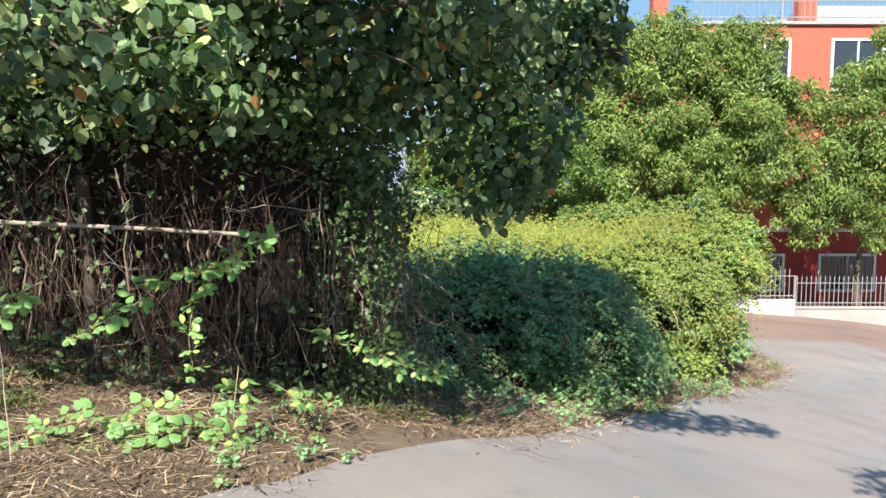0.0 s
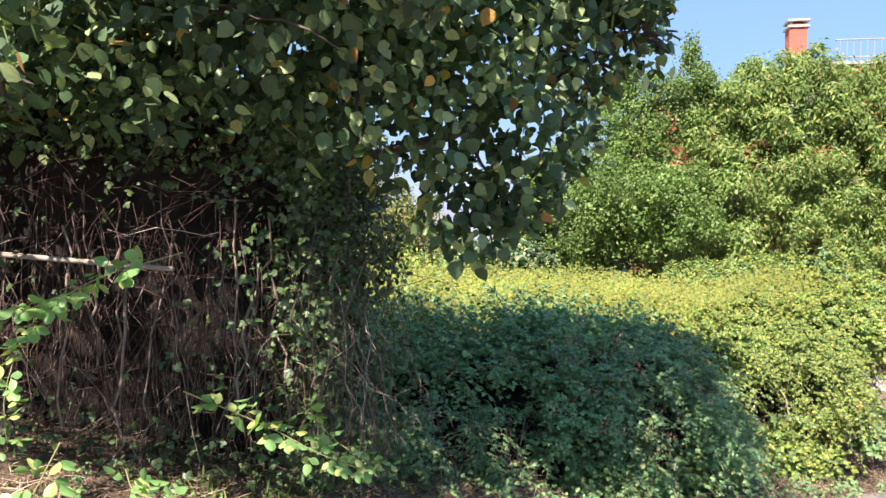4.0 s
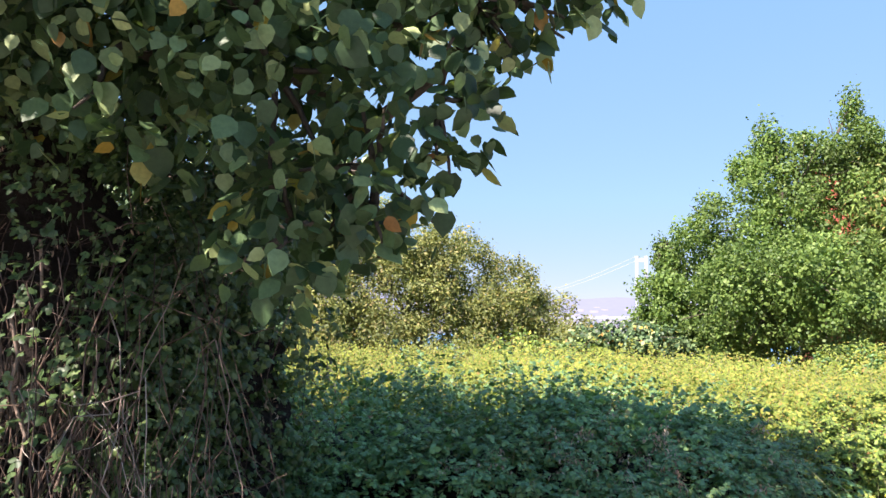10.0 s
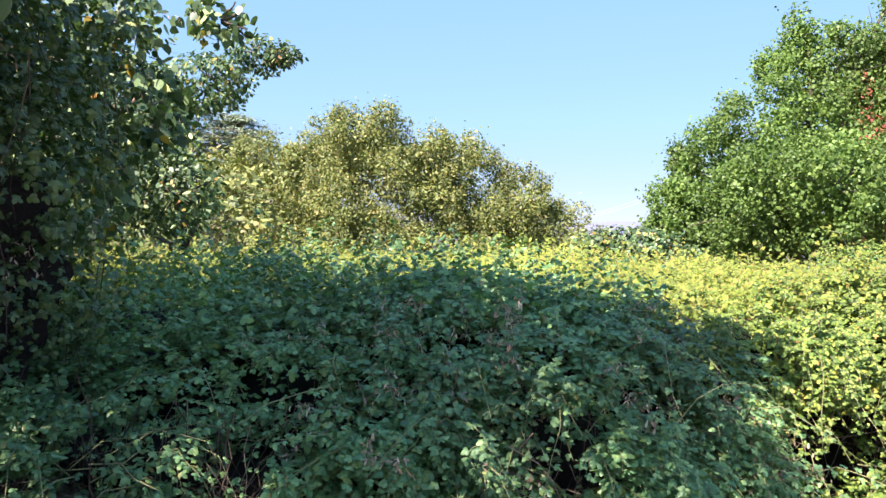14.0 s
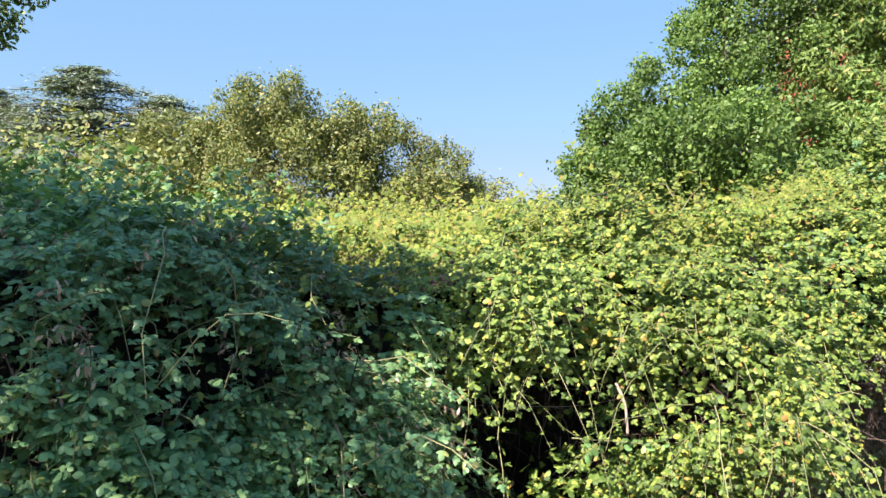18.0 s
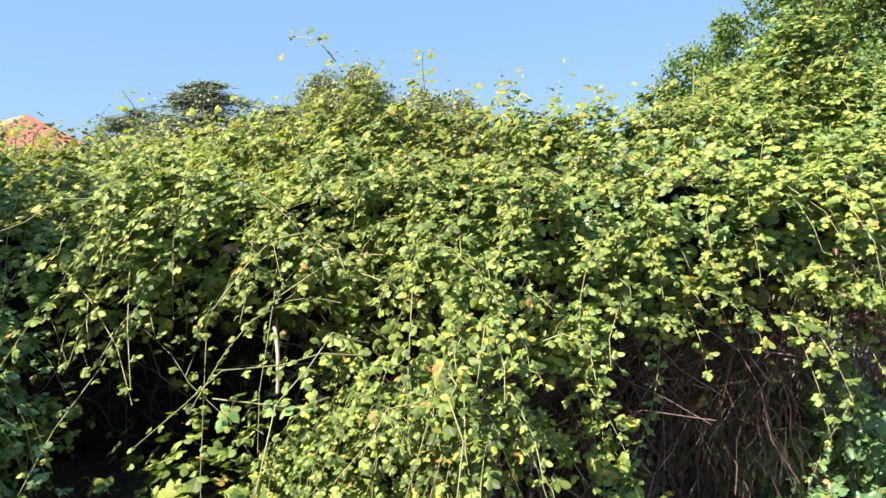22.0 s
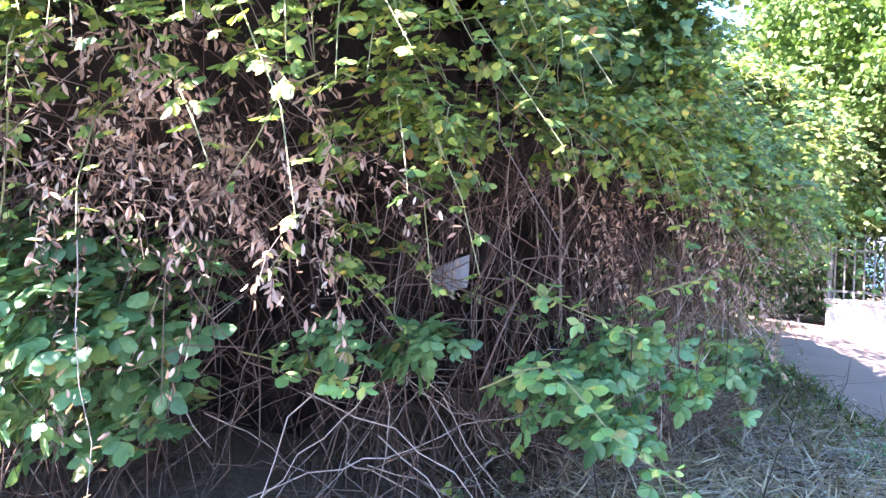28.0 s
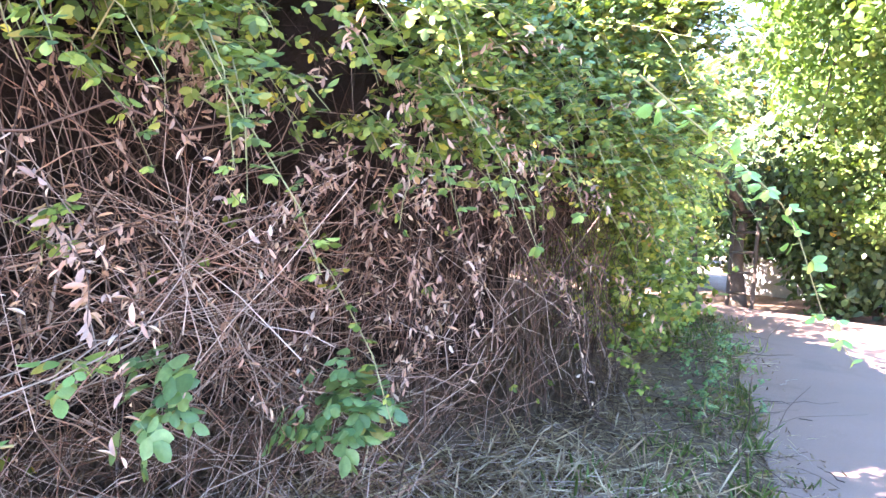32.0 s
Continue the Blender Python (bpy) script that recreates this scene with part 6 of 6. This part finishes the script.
r = part("sheet", bm, M_CLOTH, rag)
r.matrix_parent_inverse = Matrix.Translation(-rag.location)

# ---- the red house and its railing ----
def put(name, bm, mat, parent, label=""):
    ob = part(name, bm, mat, parent, label)
    top = parent
    while top.parent is not None:
        top = top.parent
    if parent is top:
        ob.matrix_parent_inverse = Matrix.Translation(-top.location)
    return ob


BX0, BX1, BY = 3.2, 22.0, 27.0
BZ0, BZT = -3.6, 6.75
house = thing("house", "red rendered three-storey house with white window frames", "building", (12.0, BY, BZ0))
WX, WZT = 8.8, BZT - 1.05
put("wall", box_bm(WX, BX1, BY, BY + 10, -0.45, BZT), M_RED, house, "red painted render")
put("wall", box_bm(BX0, WX - 0.004, BY + 0.02, BY + 10, -0.45, WZT), M_RED, house, "red painted render of the lower wing")
# below the band the facade is a darker red
put("plinth", box_bm(BX0 - 0.03, BX1 + 0.03, BY - 0.03, BY + 10, BZ0, -0.45), M_DARKRED, house, "dark red ground floor")
put("cornice", box_bm(BX0 - 0.12, WX - 0.13, BY - 0.1, BY + 10.1, WZT, WZT + 0.12, 0.02), M_GREY, house)
put("cornice", box_bm(WX - 0.12, BX1 + 0.12, BY - 0.12, BY + 10.1, BZT, BZT + 0.12, 0.02), M_GREY, house)
put("band", box_bm(BX0 - 0.05, BX1 + 0.05, BY - 0.06, BY + 0.0, -0.52, -0.38), M_PLASTER, house)


def window(x, z, w, h, grille=False):
    f = 0.09
    fr = put("window", box_bm(x - w / 2, x + w / 2, BY - 0.035, BY + 0.02, z, z + h), M_GLASS, house)
    for nm, b in (("frame", (x - w / 2 - f, x - w / 2, z - f, z + h + f)), ("frame", (x + w / 2, x + w / 2 + f, z - f, z + h + f)), ("frame", (x - w / 2, x + w / 2, z + h, z + h + f)),
                  ("sill", (x - w / 2, x + w / 2, z - f, z)), ("mullion", (x - 0.03, x + 0.03, z, z + h))):
        part(nm, box_bm(b[0], b[1], BY - (0.14 if nm == "sill" else 0.08), BY - 0.002, b[2], b[3], 0.008), M_WHITE, fr)
    fr.matrix_parent_inverse = Matrix.Translation(-house.location)
    if grille:
        for k in range(int(w / 0.14)):
            part("grille_bar", rod_bm((x - w / 2 + 0.07 + k * 0.14, BY - 0.16, z - 0.05), (x - w / 2 + 0.07 + k * 0.14, BY - 0.16, z + h + 0.05), 0.012, 5), M_METAL, fr)


for wx in (5.4, 8.4, 11.3, 14.6, 18.0):
    if wx > 6:
        window(wx, 4.55, 1.7, 1.65)
    window(wx, 1.45, 1.7, 1.65)
    window(wx, -2.6, 1.9, 1.2, True)
# roof terrace railing
for k in range(65):
    put("railing_bar", rod_bm((WX + 0.15 + k * 0.2, BY + 0.15, BZT + 0.12), (WX + 0.15 + k * 0.2, BY + 0.15, BZT + 0.85), 0.012, 5), M_METAL, house)
for dz in (0.3, 0.85):
    put("railing_rail", rod_bm((WX, BY + 0.15, BZT + dz), (BX1, BY + 0.15, BZT + dz), 0.025, 6), M_METAL, house)


def chimney(x, y, z0, z1, w):
    c = put("chimney", box_bm(x - w / 2, x + w / 2, y - w / 2, y + w / 2, z0, z1, 0.01), M_RED, house, "red rendered chimney")
    for nm, a, b, m in (("collar", z1 - 0.12, z1 - 0.04, M_GREY), ("cap", z1 + 0.08, z1 + 0.16, M_GREY)):
        part(nm, box_bm(x - w / 2 - 0.07, x + w / 2 + 0.07, y - w / 2 - 0.07, y + w / 2 + 0.07, a, b, 0.01), m, c)
    for sx in (-1, 1):
        part("cap_leg", box_bm(x + sx * (w / 2 - 0.05) - 0.04, x + sx * (w / 2 - 0.05) + 0.04, y - w / 2 + 0.02, y + w / 2 - 0.02, z1, z1 + 0.085), M_GREY, c)


chimney(7.9, 28.2, WZT, 8.35, 0.55)
chimney(13.25, 28.2, BZT, 9.3, 0.62)
put("roof_hut", box_bm(13.6, 18.5, 28.6, 34, BZT + 0.1, BZT + 1.0), M_PLASTER, house)
dish = put("satellite_dish", bmesh.new(), M_WHITE, house, "white satellite dish on a pole")
bm = bmesh.new()
bm.from_mesh(dish.data)
D0 = Vector((12.35, 27.9, 8.55))
rings = []
for k in range(6):
    rr = 0.42 * k / 5
    ring = [bm.verts.new(D0 + Vector((rr * math.cos(a), 0.5 * rr * rr - 0.09, rr * math.sin(a)))) for a in np.linspace(0, 2 * np.pi, 20, endpoint=False)] if k else [bm.verts.new(D0 + Vector((0, -0.09, 0)))]
    rings.append(ring)
for k in range(1, 6):
    for j in range(20):
        a, b = rings[k][j], rings[k][(j + 1) % 20]
        bm.faces.new([rings[0][0], a, b]) if k == 1 else bm.faces.new([rings[k - 1][j], a, b, rings[k - 1][(j + 1) % 20]])
bmesh.ops.solidify(bm, geom=bm.faces[:], thickness=0.02)
bm.to_mesh(dish.data)
bm.free()
part("pole", rod_bm((12.35, 28.0, BZT + 0.1), (12.35, 28.0, 8.55), 0.03, 8), M_METAL, dish)
part("arm", rod_bm((12.35, 27.95, 8.2), (12.4, 27.4, 8.45), 0.015, 6), M_METAL, dish)

WY = 22.3


def wall_z(x):
    return float(height(x, WY))


gwall = tagged(new("garden_wall"), "low white rendered garden wall", "wall", kind="structure")
# The last two sections are grey for tree shade on the white wall.
for x0, x1, mat in ((0.68, 2.9, M_PLASTER), (2.9, 5.6, M_PLASTER), (5.6, 8.4, M_PLASTER), (8.4, 10.6, M_PLASTER), (10.6, 13.4, M_GREY), (13.4, 17.5, M_GREY)):
    z = wall_z((x0 + x1) / 2)
    part("wall_section", box_bm(x0, x1 - 0.012, WY, WY + 0.2, z - 0.5, z + 0.34, 0.01), mat, gwall)
    part("coping", box_bm(x0 - 0.02, x1 - 0.012, WY - 0.03, WY + 0.23, z + 0.34, z + 0.39, 0.008), mat, gwall)
rail_thing = thing("iron_railing", "grey painted iron railing with pointed bars on the garden wall", "railing", (9.0, WY + 0.1, wall_z(9.0) + 0.5))
bar_bm = rod_bm((0, 0, 0), (0, 0, 0.84), 0.012, 6)
tip = rod_bm((0, 0, 0.84), (0, 0, 0.96), 0.02, 6, 0.001)
tm = bpy.data.meshes.new("tip")
tip.to_mesh(tm)
tip.free()
bar_bm.from_mesh(tm)
bar_me = bpy.data.meshes.new("bar")
bar_bm.to_mesh(bar_me)
bar_bm.free()
bar_me.materials.append(M_METAL)
for x0, x1 in ((0.68, 2.9), (2.9, 5.6), (5.6, 8.4), (8.4, 10.6), (10.6, 13.4), (13.4, 17.5)):
    z = wall_z((x0 + x1) / 2) + 0.385
    for k in range(int((x1 - x0) / 0.14)):
        ob = new("bar", bar_me)
        ob.parent = rail_thing
        ob.matrix_basis = Matrix.Translation(Vector((x0 + 0.07 + k * 0.14, WY + 0.1, z)) - rail_thing.location)
    for dz in (0.12, 0.72):
        put("rail", rod_bm((x0, WY + 0.1, z + dz), (x1, WY + 0.1, z + dz), 0.016, 6), M_METAL, rail_thing)
    put("post", box_bm(x0 - 0.03, x0 + 0.03, WY + 0.07, WY + 0.13, z, z + 0.95, 0.006), M_METAL, rail_thing)

# ---- the corner at the end of the road ----
FIG = [(-1.3, 22.3, 0.0, 1.0, 0.9, 0.8), (-0.3, 22.4, 0.2, 0.9, 0.9, 0.9), (-2.6, 22.6, -0.3, 1.2, 1.0, 0.9), (-1.0, 20.3, 0.75, 1.3, 0.6, 0.45), (-0.8, 22.8, -0.6, 1.2, 0.5, 0.7)]
tree("fig_tree", "dark leafy tree at the end of the road", (-1.35, 21.9), FIG, T_HEART_FAR, 0.085, 24000, M_LINDEN, 0.12, -0.5, seed=61, hang=0.7, gap=0.4, stray=0.4)
# Bush added behind the hedge to throw shade on the ladder and post.
ADDED_ELDER = [(-1.8, 19.7, -0.4, 1.2, 0.7, 1.1), (-3.4, 20.0, -0.2, 1.2, 0.8, 1.1), (0.0, 19.2, -0.5, 0.8, 0.6, 0.7)]
tree("elder_bush", "untidy green elder bush added to shade the road end", (-1.8, 19.8), ADDED_ELDER, T_OVAL, 0.085, 13000, M_BRAMBLE, 0.06, -1.0, seed=64, gap=0.3, stray=0.3)
LAUREL = [(0.1, 22.9, -0.9, 0.8, 0.5, 0.9), (-0.4, 22.6, -1.1, 0.7, 0.5, 0.7)]
tree("laurel_bush", "dark glossy laurel bush beside the garden wall", (-0.1, 22.9), LAUREL, T_OVAL, 0.10, 7000, M_IVY, 0.05, -1.2, seed=62, hang=0.3, twigs=40, limbs=3, gap=0.4, stray=0.4)
LZ = float(height(-1.0, 21.6))
ladder = thing("ladder", "short dark wooden ladder leaning by the tree", "ladder", (-0.95, 21.6, LZ))
for x in (-1.18, -0.76):
    put("side_rail", rod_bm((x, 21.5, LZ - 0.02), (x - 0.12, 21.78, LZ + 1.35), 0.025, 6), M_DARKWOOD, ladder)
for k in range(5):
    u = 0.14 + k * 0.19
    put("rung", rod_bm((-1.18 - 0.12 * u, 21.5 + 0.28 * u, LZ + 1.37 * u), (-0.76 - 0.12 * u, 21.5 + 0.28 * u, LZ + 1.37 * u), 0.018, 6), M_DARKWOOD, ladder)
PZ = float(height(-1.85, 21.55))
gp = tagged(part("gate_post", box_bm(-1.92, -1.81, 21.5, 21.61, PZ - 0.05, PZ + 1.3, 0.012), M_DARKWOOD), "dark wooden gate post at the road end", "post")
shed = thing("shed", "grey rendered shed behind the trees", "building", (-2.4, 24.4, float(height(-2.4, 24.4))))
sz = float(height(-2.4, 24.4))
put("wall", box_bm(-4.0, -0.8, 24.4, 26.4, sz - 0.3, sz + 2.2, 0.01), M_GREY, shed)
put("roof", box_bm(-4.2, -0.6, 24.2, 26.6, sz + 2.2, sz + 2.32, 0.01), M_GREY, shed)

# house with a tiled roof beyond the cedars
cottage = thing("tiled_house", "far house with an orange tiled roof among trees", "building", (-46, 27, -2.0))
put("wall", box_bm(-51, -41, 25, 33, -3, 5.6), M_PLASTER, cottage)
bm = bmesh.new()
vs = [bm.verts.new(p) for p in [(-51.6, 24.3, 5.5), (-40.4, 24.3, 5.5), (-40.4, 33.7, 5.5), (-51.6, 33.7, 5.5), (-49, 29, 8.2), (-43, 29, 8.2)]]
for f in ((0, 1, 5, 4), (1, 2, 5), (2, 3, 4, 5), (3, 0, 4), (3, 2, 1, 0)):
    bm.faces.new([vs[k] for k in f])
roof = put("roof", bm, M_TILE, cottage)

# ---- distance: water, far shore, bridge ----
V, F = sheet(np.linspace(-4500, 4500, 30), np.linspace(260, 4500, 30), lambda x, y: -50 + 0 * x)
tagged(under("water", mesh("water", V, F, M_SEA)), "blue strait far below under haze", "water", kind="structure")
az = np.radians(np.linspace(-60, 70, 120))
D1 = 3600.0
el = 0.034 + 0.007 * vnoise(np.column_stack([az * 6, 0 * az, 0 * az]), 1.0, 101) + 0.004 * vnoise(np.column_stack([az * 30, 0 * az, 0 * az]), 1.0, 102)
ridge = np.column_stack([-np.sin(az) * D1 * 1.12, np.cos(az) * D1 * 1.12, D1 * 1.12 * el])
mid = np.column_stack([-np.sin(az) * D1, np.cos(az) * D1, D1 * el * 0.35])
low = np.column_stack([-np.sin(az) * D1 * 0.9, np.cos(az) * D1 * 0.9, -51 + 0 * az])
n = len(az)
V = np.vstack([low, mid, ridge])
i = np.arange(3 * n).reshape(3, n)
F = np.stack([i[:-1, :-1], i[:-1, 1:], i[1:, 1:], i[1:, :-1]], -1).reshape(-1, 4)
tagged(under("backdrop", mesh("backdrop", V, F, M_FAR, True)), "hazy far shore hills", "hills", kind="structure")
m = 260
a = np.radians(rng.uniform(5, 22, m))
u = rng.uniform(0.05, 0.8, m)
box = np.array([(sx, sy, sz) for sx in (-1, 1) for sy in (-1, 1) for sz in (0, 1)], float)
bf = np.array([(0, 1, 3, 2), (4, 6, 7, 5), (0, 4, 5, 1), (2, 3, 7, 6), (1, 5, 7, 3), (0, 2, 6, 4)])
dist = D1 * (0.9 + 0.2 * u)
C = np.column_stack([-np.sin(a) * dist, np.cos(a) * dist, -45 + 140 * u])
S3 = np.column_stack([rng.uniform(8, 22, m), rng.uniform(8, 14, m), rng.uniform(9, 30, m)])
V = (box[None] * S3[:, None] + C[:, None]).reshape(-1, 3)
F = (bf[None] + (np.arange(m) * 8)[:, None, None]).reshape(-1, 4)
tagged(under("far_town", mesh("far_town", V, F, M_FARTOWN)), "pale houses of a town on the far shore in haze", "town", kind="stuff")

BD = 1300.0


def sight(deg_left, deg_up, d=BD):
    return Vector((1.8 - math.tan(radians(deg_left)) * d, 3.2 + d, 1.15 + math.tan(radians(deg_up)) * d / math.cos(radians(deg_left))))


bridge = thing("suspension_bridge", "white suspension bridge tower and deck far off in haze", "bridge", tuple(sight(8.1, -2.2)))
for deg in (8.45, 7.78):
    a, b = sight(deg, -2.3), sight(deg, 5.1)
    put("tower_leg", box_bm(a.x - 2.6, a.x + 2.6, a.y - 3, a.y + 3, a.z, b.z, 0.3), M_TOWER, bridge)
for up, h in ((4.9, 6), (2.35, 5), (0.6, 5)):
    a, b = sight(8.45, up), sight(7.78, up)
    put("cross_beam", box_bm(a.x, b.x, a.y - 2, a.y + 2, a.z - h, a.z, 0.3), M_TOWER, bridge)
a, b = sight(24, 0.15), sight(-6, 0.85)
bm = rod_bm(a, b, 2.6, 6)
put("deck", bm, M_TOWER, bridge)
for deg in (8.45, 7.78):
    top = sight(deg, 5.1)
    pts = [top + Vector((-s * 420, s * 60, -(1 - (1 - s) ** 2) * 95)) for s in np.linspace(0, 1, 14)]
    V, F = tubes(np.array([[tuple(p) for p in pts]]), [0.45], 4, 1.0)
    child("cable", mesh("cable", V, F, M_TOWER), bridge)
